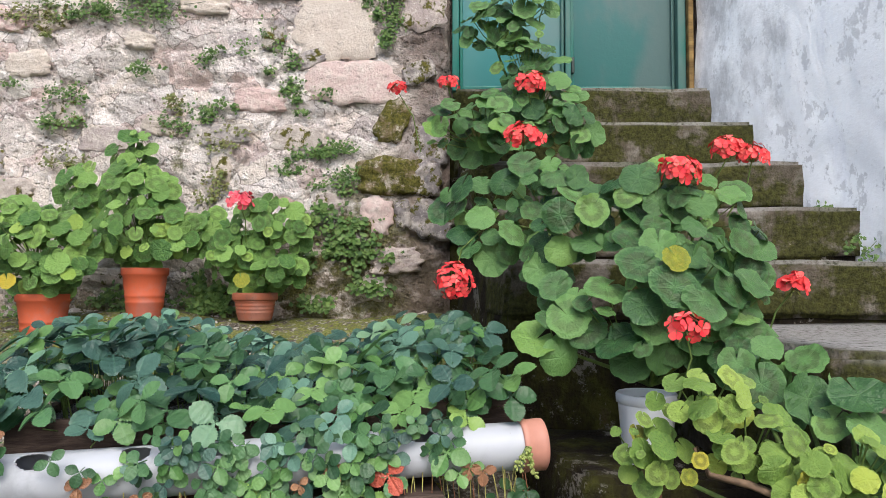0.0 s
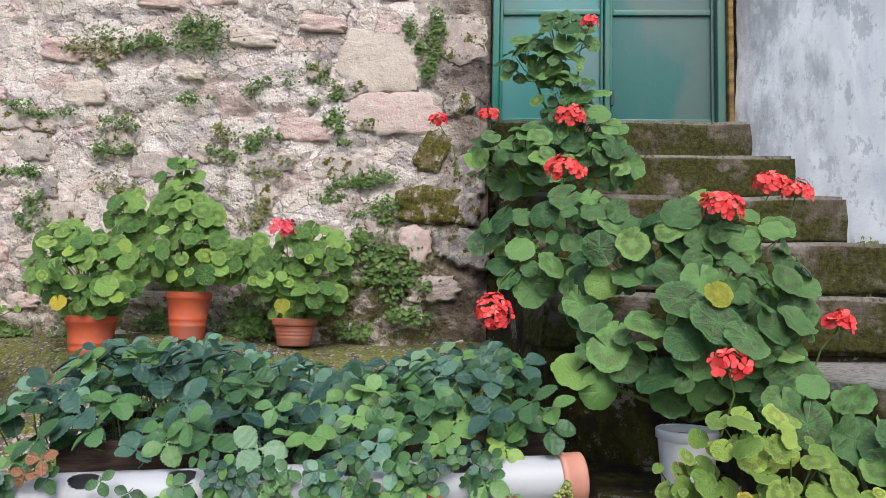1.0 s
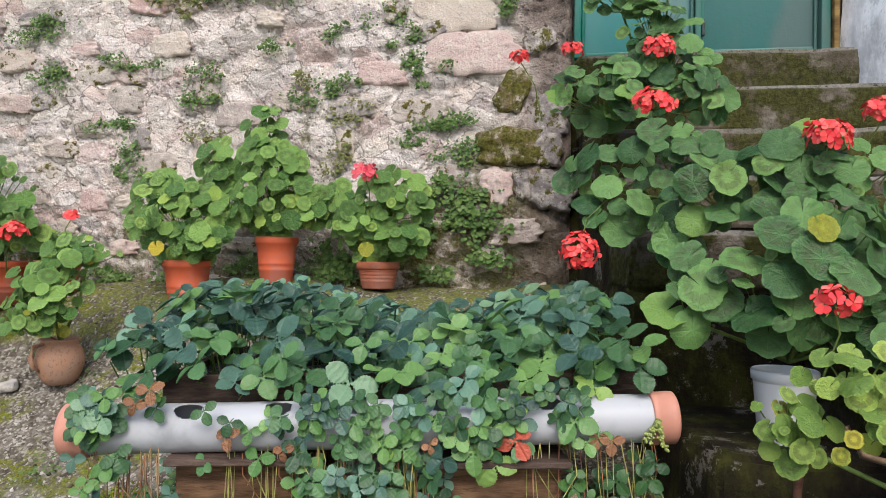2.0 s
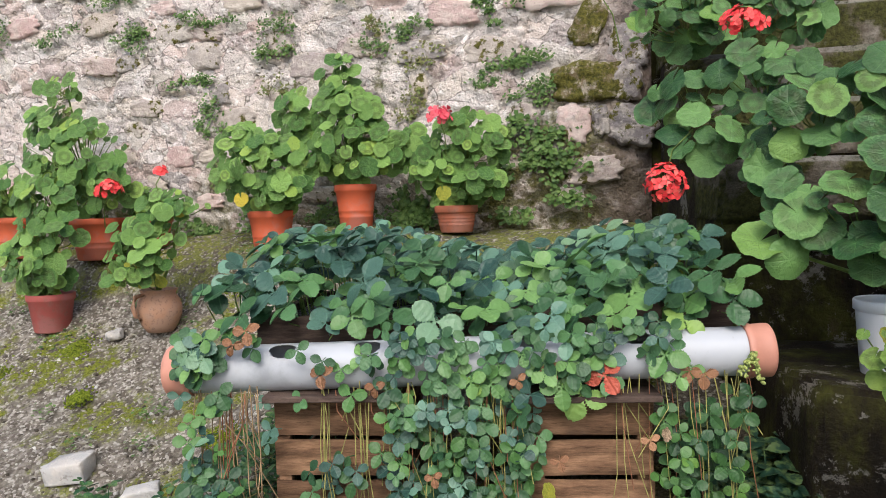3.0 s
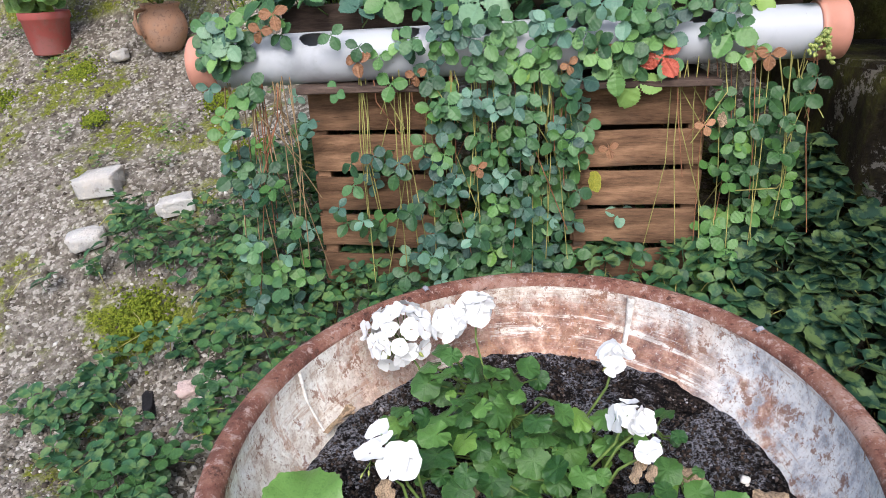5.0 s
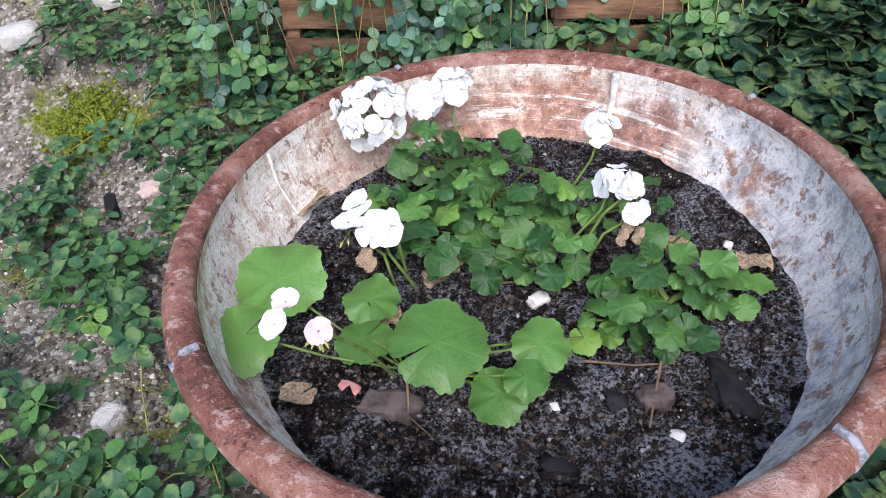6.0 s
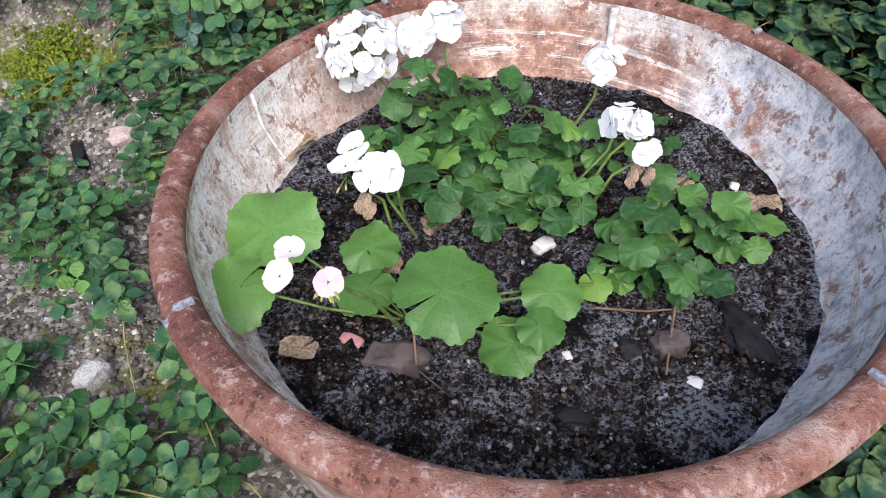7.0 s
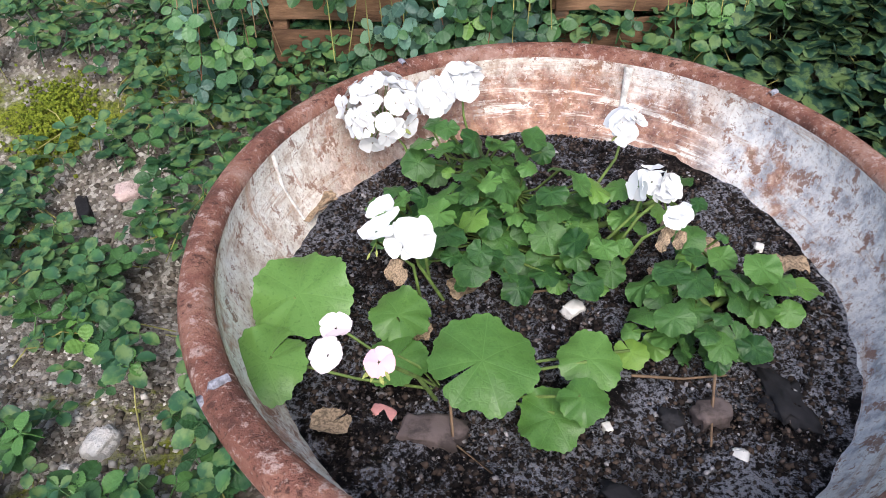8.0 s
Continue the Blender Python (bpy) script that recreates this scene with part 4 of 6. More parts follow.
def rough_block(name, corners, z0, z1, material, seed, parent=None):
    """A worn block over a four-cornered plan."""
    bm = bmesh.new()
    lo = [bm.verts.new((x, y, z0)) for x, y in corners]
    hi = [bm.verts.new((x, y, z1)) for x, y in corners]
    bm.faces.new(lo[::-1])
    bm.faces.new(hi)
    for i in range(4):
        j = (i + 1) % 4
        bm.faces.new((lo[i], lo[j], hi[j], hi[i]))
    bmesh.ops.recalc_face_normals(bm, faces=bm.faces[:])
    bmesh.ops.bevel(bm, geom=bm.edges[:], offset=0.014, segments=2, affect="EDGES")
    long = [e for e in bm.edges if e.calc_length() > 0.06]
    bmesh.ops.subdivide_edges(bm, edges=long, cuts=9, use_grid_fill=True)
    for v in bm.verts:
        p = v.co * 5 + Vector((seed * 7.3, seed, 0))
        v.co += Vector((noise.noise(p), noise.noise(p + Vector((11, 3, 0))), noise.noise(p + Vector((0, 17, 5))))) * 0.009
        p = p * 4
        v.co += Vector((noise.noise(p), noise.noise(p + Vector((11, 3, 0))), noise.noise(p + Vector((0, 17, 5))))) * 0.007
    return part(name, bm, material, parent)


def left_x(y):
    return 0.055 + (3.0 - y) * 0.235


def right_x(y):
    return 1.20 + (3.05 - y) * 0.50


def build_stair():
    stair = thing("stair", (0.7, 2.4, -0.1), "worn stone stair overgrown with dark moss and algae", "stair", kind="structure")
    for k, (front, top) in enumerate(((3.05, 1.934), (2.87, 1.747), (2.69, 1.560), (2.51, 1.370), (2.33, 1.183))):
        back = front + 0.24
        lx, rx = max(left_x(front), 0.045), right_x(front)
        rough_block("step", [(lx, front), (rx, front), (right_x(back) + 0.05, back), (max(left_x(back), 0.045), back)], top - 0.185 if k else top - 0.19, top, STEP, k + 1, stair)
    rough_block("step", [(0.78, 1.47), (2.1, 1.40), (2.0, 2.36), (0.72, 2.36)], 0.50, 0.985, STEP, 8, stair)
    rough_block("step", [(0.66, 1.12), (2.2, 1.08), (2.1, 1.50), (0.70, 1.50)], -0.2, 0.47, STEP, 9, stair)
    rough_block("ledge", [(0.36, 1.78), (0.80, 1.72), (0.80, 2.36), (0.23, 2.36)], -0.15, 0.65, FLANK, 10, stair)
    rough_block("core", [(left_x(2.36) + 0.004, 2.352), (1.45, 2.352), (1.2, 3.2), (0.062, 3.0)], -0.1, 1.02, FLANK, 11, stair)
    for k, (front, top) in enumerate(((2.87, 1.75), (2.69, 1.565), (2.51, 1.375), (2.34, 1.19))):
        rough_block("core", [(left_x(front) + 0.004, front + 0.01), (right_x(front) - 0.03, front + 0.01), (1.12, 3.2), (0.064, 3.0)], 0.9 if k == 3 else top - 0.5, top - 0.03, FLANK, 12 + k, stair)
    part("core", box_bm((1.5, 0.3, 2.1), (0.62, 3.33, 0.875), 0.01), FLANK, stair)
    return stair


def build_white_wall():
    """Whitewashed side wall, running forward from the door."""
    L, nx, nz = 3.2, 150, 130
    ax, ay, dx, dy = 1.10, 3.13, 0.47, -0.883
    S, Z = np.meshgrid(np.linspace(0, L, nx), np.linspace(-0.2, 3.4, nz), indexing="ij")
    r = 0.012 * fractal(S * 3 + 5, Z * 3 + 40, 61, 5)
    X, Y = ax + dx * S + dy * r, ay + dy * S - dx * r
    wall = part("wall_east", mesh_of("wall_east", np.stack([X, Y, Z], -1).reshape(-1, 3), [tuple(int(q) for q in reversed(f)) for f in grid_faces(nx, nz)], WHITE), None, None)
    tagged(wall, "whitewashed plaster wall with grey stains, darker by door and foot", "wall", kind="structure")
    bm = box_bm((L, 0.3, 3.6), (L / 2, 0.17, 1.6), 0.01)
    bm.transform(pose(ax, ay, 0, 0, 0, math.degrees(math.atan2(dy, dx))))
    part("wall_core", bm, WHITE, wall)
    top = part("wall_over_door", box_bm((1.3, 0.4, 0.55), (0.56, 3.36, 3.65), 0.01), MORTAR, None)
    tagged(top, "rubble masonry lintel above the teal door", "wall", kind="structure")
    return wall


def build_door():
    door = thing("door_1", (0.54, 3.14, 1.935), "teal painted double door with metal panels at the stair head", "door", kind="structure")
    z0, z1 = 1.936, 3.38
    for x, w in ((0.058, 0.03), (1.034, 0.036)):
        part("door_frame", box_bm((w, 0.07, z1 - z0), (x, 3.145, (z0 + z1) / 2), 0.004), TEAL_FRAME, door)
    part("door_frame", box_bm((1.01, 0.07, 0.05), (0.545, 3.145, z1 + 0.026), 0.004), TEAL_FRAME, door)
    part("jamb_strip", box_bm((0.022, 0.09, z1 - z0), (1.066, 3.13, (z0 + z1) / 2), 0.004), timber("ochre_wood_jamb", (0.16, 0.10, 0.04), (0.42, 0.28, 0.11)), door, "bare ochre wooden strip beside the frame")
    for name, a, b, mat, depth in (("door_leaf", 0.075, 0.532, TEAL_LIGHT, 3.150), ("door_leaf", 0.560, 1.015, TEAL, 3.158)):
        leaf = part(name, box_bm((b - a, 0.02, z1 - z0 - 0.012), ((a + b) / 2, depth + 0.015, (z0 + z1) / 2), 0.002), mat, door)
        for x in (a + 0.007, b - 0.007):
            part("stile", box_bm((0.014, 0.012, z1 - z0 - 0.014), (x, depth - 0.004, (z0 + z1) / 2), 0.003), TEAL_FRAME, leaf)
        for z in (z0 + 0.02, 2.445, 3.0, z1 - 0.03):
            part("rail", box_bm((b - a - 0.030, 0.012, 0.016 if z < 2 else 0.026), ((a + b) / 2, depth - 0.003, z), 0.003), TEAL_FRAME, leaf)
    part("centre_post", box_bm((0.024, 0.035, z1 - z0 - 0.01), (0.546, 3.138, (z0 + z1) / 2), 0.004), TEAL_FRAME, door)
    part("latch", box_bm((0.014, 0.02, 0.07), (0.566, 3.128, 2.05), 0.004), plain("dark_latch_iron", (0.04, 0.06, 0.055), 0.5), door, "small dark iron latch")
    back = part("wall_behind_door", box_bm((1.3, 0.08, 1.9), (0.55, 3.26, 2.7), 0.004), MORTAR, None)
    tagged(back, "plain masonry closing the door recess", "wall", kind="structure")


build_ground()
NORTH = build_wall()
build_stair()
build_white_wall()
build_door()

# ---- potted geraniums along the wall ----


def pot_mesh(r, h, rim=0.028, taper=0.74, ribs=0):
    p = [(0.0005, 0.0), (r * taper * 0.96, 0.0), (r * taper, 0.006)]
    for k in range(ribs):
        z = h * (0.30 + 0.13 * k)
        rr = r * (taper + (0.94 - taper) * z / h)
        p += [(rr, z - 0.004), (rr + 0.0025, z), (rr, z + 0.004)]
    p += [(r * 0.93, h - rim - 0.004), (r * 0.985, h - rim), (r, h - rim + 0.005), (r * 1.01, h - 0.004), (r * 0.985, h), (r * 0.93, h - 0.002), (r * 0.90, h - 0.03), (0.0005, h - 0.03)]
    return lathe(p, 44)


def make_pot(plant, at, r, h, material, label, taper=0.74, ribs=2, rim=0.028, tilt=0):
    m = Matrix.Translation(at) @ pose(0, 0, 0, 0, tilt, 0)
    pot = part("pot", mesh_of("pot", *pot_mesh(r, h, rim, taper, ribs), material), None, plant, label, m)
    v, f = lathe([(0.0005, h - 0.022), (r * 0.5, h - 0.018), (r * 0.905, h - 0.024)], 24)
    part("soil", mesh_of("soil", v, f, SOIL), None, plant, "", m)
    return pot


def potted(at, r, h, material, label, blobs, size, seed, leaves=None, taper=0.74, ribs=2, density=1.0, flowers=(), pot_label="", tired=0.0, tilt=0, yellow=()):
    base = ground_z(at[0], at[1]) - 0.004
    at, h = (at[0], at[1], base), at[2] + h - base
    plant = thing("potted_geranium", at, label, "potted plant", "potted geraniums along the wall")
    make_pot(plant, at, r, h, material, pot_label, taper, ribs, tilt=tilt)
    root = (at[0], at[1], at[2] + h - 0.02)
    foliage(plant, root, blobs + [(at[0], at[1] - 0.01, at[2] + h + 0.055, r * 1.25, 0.055)], leaves or GB, size, density * 1.25, seed, tired=tired, toward=(0, -0.95, 0.32))
    for i, (fx, fy, fz, fr, mat, n) in enumerate(flowers):
        flower_head(plant, (fx, fy, fz), fr, mat, n, seed + i, (root[0] * 0.4 + fx * 0.6, root[1] * 0.4 + fy * 0.6, fz - 0.16), label="red flower head")
    for p in yellow:
        part("leaf", GY[seed % 2], None, plant, m=facing(Vector(p), Vector((0.1, -1, 0.2)), Vector((0.3, -0.1, -1)), 0.032))
    return plant


potted((-1.502, 2.755, 0.905), 0.096, 0.16, POT_ORANGE, "bushy green geranium in an orange terracotta pot", [(-1.53, 2.75, 1.24, 0.22, 0.15), (-1.60, 2.78, 1.34, 0.15, 0.09), (-1.43, 2.70, 1.15, 0.15, 0.06)], 0.040, 201, density=1.0, yellow=[(-1.546, 2.60, 1.114)])
potted((-1.170, 2.875, 0.983), 0.089, 0.182, POT_ORANGE, "tall geranium in an orange terracotta pot against the wall", [(-1.18, 2.85, 1.31, 0.21, 0.12), (-1.20, 2.88, 1.47, 0.15, 0.11), (-1.24, 2.90, 1.62, 0.09, 0.09), (-1.42, 2.88, 1.45, 0.11, 0.12), (-1.04, 2.85, 1.30, 0.11, 0.09)], 0.038, 202, density=1.0)
potted((-0.748, 2.93, 0.940), 0.090, 0.128, POT_DULL, "geranium with one pinkish flower in a ribbed terracotta pot", [(-0.69, 2.90, 1.31, 0.15, 0.13), (-0.82, 2.87, 1.22, 0.13, 0.09), (-0.66, 2.87, 1.16, 0.13, 0.07), (-0.93, 2.90, 1.30, 0.09, 0.09)], 0.037, 203, flowers=[(-0.77, 2.78, 1.42, 0.055, PETAL_PINKRED, 14)], ribs=4, density=1.1, yellow=[(-0.754, 2.76, 1.119)])
potted((-2.85, 2.78, 0.893), 0.105, 0.17, POT_ORANGE, "small geranium in an orange terracotta pot by the wall", [(-2.88, 2.75, 1.19, 0.17, 0.12)], 0.042, 204)
potted((-2.38, 2.76, 0.885), 0.115, 0.165, POT_ORANGE, "large leggy geranium in an orange pot by the wall", [(-2.44, 2.75, 1.32, 0.25, 0.17), (-2.57, 2.78, 1.47, 0.16, 0.08), (-2.56, 2.80, 1.64, 0.12, 0.05), (-2.29, 2.72, 1.20, 0.15, 0.11)], 0.041, 205, density=0.9, flowers=[(-2.17, 2.60, 1.17, 0.062, PETAL_RED, 22)])
potted((-2.16, 2.85, 0.905), 0.095, 0.15, POT_DULL, "half hidden geranium in a terracotta pot", [(-2.10, 2.80, 1.12, 0.09, 0.06)], 0.032, 206)
potted((-2.365, 2.46, 0.60), 0.092, 0.150, POT_RED, "cascading geranium in a faded red pot on the bank", [(-2.38, 2.42, 0.87, 0.16, 0.10), (-2.34, 2.45, 0.99, 0.15, 0.12), (-2.40, 2.50, 1.14, 0.13, 0.09)], 0.040, 207, ribs=0, density=0.95)


def jug_plant():
    at = Vector((-1.845, 2.46, 0.603))
    plant = thing("potted_geranium", at, "geranium growing from a round clay jug on the bank", "potted plant", "potted geraniums along the wall")
    v, f = lathe([(0.0005, 0), (0.062, 0.0), (0.085, 0.03), (0.106, 0.085), (0.108, 0.12), (0.098, 0.16), (0.082, 0.182), (0.080, 0.192), (0.088, 0.205), (0.090, 0.212), (0.080, 0.214), (0.074, 0.19), (0.0005, 0.185)], 40)
    jug = part("jug", mesh_of("jug", v, f, POT_CLAY), None, plant, "round weathered clay jug", Matrix.Translation(at) @ Matrix.Scale(0.79, 4))
    pts = [at + Vector(p) * 0.79 for p in ((-0.03, -0.075, 0.195), (-0.04, -0.125, 0.185), (-0.045, -0.14, 0.14), (-0.04, -0.125, 0.09), (-0.035, -0.095, 0.07))]
    part("handle", mesh_of("handle", *tube(pts, [0.008, 0.009, 0.009, 0.008, 0.0075], 8), POT_CLAY), None, jug)
    foliage(plant, at + Vector((0, 0, 0.15)), [(-1.86, 2.36, 0.87, 0.14, 0.085), (-1.83, 2.40, 0.975, 0.155, 0.085), (-1.73, 2.42, 1.085, 0.14, 0.065)], GB, 0.033, 1.25, 208, tired=0.05, toward=(0, -0.9, 0.4))
    flower_head(plant, (-1.80, 2.45, 1.225), 0.03, PETAL_RED, 6, 3, (-1.79, 2.43, 1.10))


jug_plant()

# ---- geraniums on the stair ----


def stair_geraniums():
    top = thing("geranium_plant", (0.36, 2.98, 1.75), "tall dark green geranium with red flowers on the stair", "flowering plant", "geraniums on the stair")
    foliage(top, (0.34, 2.93, 1.75), [(0.21, 2.75, 2.07, 0.14, 0.11), (0.30, 2.72, 2.15, 0.12, 0.10), (0.32, 2.70, 1.93, 0.14, 0.12), (0.33, 2.60, 1.76, 0.17, 0.12), (0.14, 2.50, 1.64, 0.19, 0.11), (0.43, 2.50, 1.64, 0.10, 0.11)], GD, 0.041, 1.25, 301)
    for i, (x, y, z, r, n) in enumerate(((0.304, 2.48, 1.79, 0.062, 26), (0.027, 2.58, 1.82, 0.042, 18), (-0.16, 2.68, 1.83, 0.038, 14), (0.253, 2.18, 1.545, 0.068, 32), (0.40, 2.66, 2.20, 0.035, 10))):
        flower_head(top, (x, y, z), r, PETAL_RED, n, 40 + i, (x * 0.8 + 0.05, y + 0.1, z - 0.22), label="coral red flower head")
    mid = thing("geranium_plant", (0.45, 2.55, 1.37), "spreading geranium with large bluish green leaves on the stair", "flowering plant", "geraniums on the stair")
    foliage(mid, (0.42, 2.45, 1.25), [(0.14, 2.20, 1.35, 0.13, 0.09), (0.30, 2.10, 1.37, 0.14, 0.09), (0.20, 2.15, 1.24, 0.14, 0.08), (0.41, 2.00, 1.27, 0.15, 0.09), (0.31, 2.05, 1.16, 0.09, 0.07)], GD, 0.046, 1.15, 302)
    flower_head(mid, (0.045, 2.06, 1.12), 0.062, PETAL_RED, 30, 51, (0.12, 2.12, 1.26), up=(0, -0.5, 0.2), label="drooping coral red flower head")

    bucket = thing("potted_geranium", (0.547, 1.95, 0.648), "big leaved geranium with red flowers in a white plastic bucket", "potted plant", "geraniums on the stair")
    at = (0.547, 1.95, 0.648)
    v, f = lathe([(0.0005, 0), (0.058, 0), (0.061, 0.004), (0.073, 0.150), (0.073, 0.152), (0.078, 0.155), (0.079, 0.176), (0.076, 0.180), (0.073, 0.176), (0.071, 0.15), (0.0005, 0.15)], 44)
    part("bucket", mesh_of("bucket", v, f, BUCKET_WHITE), None, bucket, "white plastic bucket with a moulded rim", Matrix.Translation(at))
    v, f = lathe([(0.0005, 0.162), (0.071, 0.158)], 24)
    part("soil", mesh_of("soil", v, f, SOIL), None, bucket, "", Matrix.Translation(at))
    root = (0.55, 1.93, 0.85)
    foliage(bucket, root, [(0.58, 2.00, 1.36, 0.17, 0.07), (0.69, 1.95, 1.31, 0.12, 0.08), (0.60, 1.90, 1.20, 0.16, 0.10), (0.77, 1.95, 1.20, 0.09, 0.10)], GD, 0.043, 1.15, 303, tired=0.04)
    foliage(bucket, root, [(0.36, 1.90, 1.08, 0.07, 0.06), (0.46, 1.80, 1.02, 0.12, 0.11), (0.30, 1.84, 0.99, 0.08, 0.08), (0.57, 1.77, 1.09, 0.15, 0.09), (0.69, 1.77, 1.06, 0.09, 0.08), (0.53, 1.83, 0.965, 0.14, 0.045), (0.71, 1.77, 0.97, 0.08, 0.08)], GD, 0.054, 1.1, 304, tired=0.03)
    for i, (x, y, z, r, n) in enumerate(((0.621, 1.88, 1.395, 0.066, 32), (0.79, 2.00, 1.475, 0.055, 24), (0.845, 1.98, 1.455, 0.05, 20), (0.538, 1.60, 1.02, 0.046, 12), (0.864, 1.80, 1.11, 0.04, 7))):
        flower_head(bucket, (x, y, z), r, PETAL_RED, n, 60 + i, (x * 0.85 + 0.08, y + 0.06, z - 0.16), buds=4 if n < 13 else 0, label="coral red flower head")

    part("leaf", GY[1], None, bucket, m=facing(Vector((0.553, 1.71, 1.172)), Vector((0.1, -0.9, 0.4)), Vector((0.5, -0.2, -0.8)), 0.036), label="large yellowed leaf")

    low = thing("potted_geranium", (0.74, 1.30, 0.47), "pale lime geranium with zoned leaves in a black pot", "potted plant", "geraniums on the stair")
    at = (0.74, 1.30, 0.468)
    part("pot", mesh_of("pot", *pot_mesh(0.13, 0.21, 0.03, 0.78, 0), BLACK_POT), None, low, "black plastic pot", Matrix.Translation(at))
    foliage(low, (0.72, 1.32, 0.66), [(0.51, 1.40, 0.90, 0.11, 0.05), (0.40, 1.40, 0.81, 0.065, 0.065), (0.57, 1.35, 0.83, 0.09, 0.06), (0.63, 1.30, 0.80, 0.07, 0.05), (0.73, 1.30, 0.80, 0.06, 0.06)], GL, 0.025, 1.0, 305, tired=0.03)
    foliage(low, (0.74, 1.36, 0.66), [(0.75, 1.50, 0.90, 0.08, 0.07), (0.80, 1.42, 0.87, 0.07, 0.05), (0.66, 1.55, 0.94, 0.09, 0.05), (0.82, 1.34, 0.80, 0.07, 0.06)], GD, 0.046, 0.9, 306)
    for p in ((0.441, 1.25, 0.828), (0.423, 1.25, 0.801)):
        part("leaf", GY[0], None, low, m=facing(Vector(p), Vector((0.1, -0.9, 0.4)), Vector((0.2, -0.2, -0.8)), 0.016))
    pts = [(0.70, 1.30, 0.66), (0.62, 1.29, 0.745), (0.54, 1.30, 0.775), (0.48, 1.32, 0.785), (0.46, 1.33, 0.83)]
    part("branch", mesh_of("branch", *tube(pts, [0.010, 0.008, 0.007, 0.006, 0.005], 8), STEM_WOODY), None, low, "bare woody branch")


stair_geraniums()

# ---- strawberry planter: crates, boards, pipe ----

YAW_C = 9.5
FC = pose(-0.83, 1.528, 0.0, 0, 0, YAW_C)


def crate(x0, width, z0, z1, depth, turn=0.0):
    """A slatted fruit crate stood on end: corner posts, slats on the faces."""
    base = FC @ pose(x0 + width / 2, depth / 2, z0)
    ob = thing("wooden_crate", base.translation, "weathered slatted wooden fruit crate carrying the planter", "crate", "crates under the planter")
    fr = base @ pose(0, 0, 0, 0, 0, turn)
    for sx in (-1, 1):
        for sy in (-1, 1):
            bm = box_bm((0.03, 0.03, z1 - z0), (sx * (width / 2 - 0.018), sy * (depth / 2 - 0.022), (z1 - z0) / 2), 0.003)
            bm.transform(fr)
            part("post", bm, CRATE_WOOD, ob)
    g = random.Random(int(x0 * 100) + 5)
    n = 5
    for k in range(n):
        hgt = (z1 - z0) / n - 0.010
        zc = (k + 0.5) * (z1 - z0) / n
        for sy in (-1, 1):
            bm = box_bm((width + g.uniform(-0.006, 0.004), 0.009, hgt * g.uniform(0.90, 1.09)), (0, 0, 0), 0.002, 5, 0.006, k + sy * 3)
            part("slat", bm, CRATE_WOOD, ob, m=fr @ pose(g.uniform(-0.003, 0.003), sy * (depth / 2 - 0.002), zc, g.uniform(-1.5, 1.5), g.uniform(-1.3, 1.3), 0))
        for sx in (-1, 1):
            bm = box_bm((0.009, depth - 0.02, hgt * g.uniform(0.9, 1.0)), (0, 0, 0), 0.002)
            part("slat", bm, CRATE_WOOD, ob, m=fr @ pose(sx * (width / 2 - 0.001), 0, zc, 0, 0, 0))
    return ob


crate(-0.01, 0.285, 0.17, 0.645, 0.44)
crate(0.575, 0.27, 0.19, 0.645, 0.44)

P_L, P_R = Vector((-1.068, 1.490, 0.705)), Vector((0.236, 1.735, 0.742))
P_DIR = (P_R - P_L).normalized()
P_LEN = (P_R - P_L).length
P_YAW = math.degrees(math.atan2(P_DIR.y, P_DIR.x))
FP = pose(P_L.x, P_L.y, P_L.z, 0, 0, P_YAW) @ pose(0, 0, 0, 0, -math.degrees(math.asin(P_DIR.z)), 0)
FB = FP @ pose(0.10, 0, 0)


def planter_boards():
    for i, x in enumerate((0.12, 0.70)):
        bm = box_bm((0.29, 0.46, 0.014), (0, 0, 0), 0.003, 3, 0.003, 4 + i)
        bm.transform(FC @ pose(x, 0.17, 0.653, 0, 0, 3))
        ob = part("wooden_board", bm, BOARD_DARK, None)
        tagged(ob, "dark weathered board lying on a crate", "board", "boards of the planter")
    box = thing("planter_box", FB @ Vector((0.62, 0.35, -0.06)), "dark weathered wooden planter box full of strawberry plants", "planter")
    for name, size, at in (("front_board", (1.12, 0.024, 0.125), (0.63, 0.095, 0.04)), ("back_board", (1.12, 0.024, 0.125), (0.63, 0.58, 0.04)), ("end_board", (0.024, 0.46, 0.12), (0.085, 0.337, 0.04)), ("end_board", (0.024, 0.46, 0.12), (1.175, 0.337, 0.04)), ("floor_board", (1.1, 0.46, 0.02), (0.63, 0.337, -0.035))):
        bm = box_bm(size, at, 0.003, 3, 0.004, len(name))
        part(name, bm, BOARD_DARK, box, m=FB)
    X, Y = np.meshgrid(np.linspace(0.1, 1.16, 40), np.linspace(0.11, 0.565, 20), indexing="ij")
    Z = 0.082 + 0.012 * fractal(X * 9 + 9, Y * 9 + 9, 41, 4)
    part("soil", mesh_of("soil", np.stack([X, Y, Z], -1).reshape(-1, 3), grid_faces(40, 20), SOIL), None, box, "", FB)


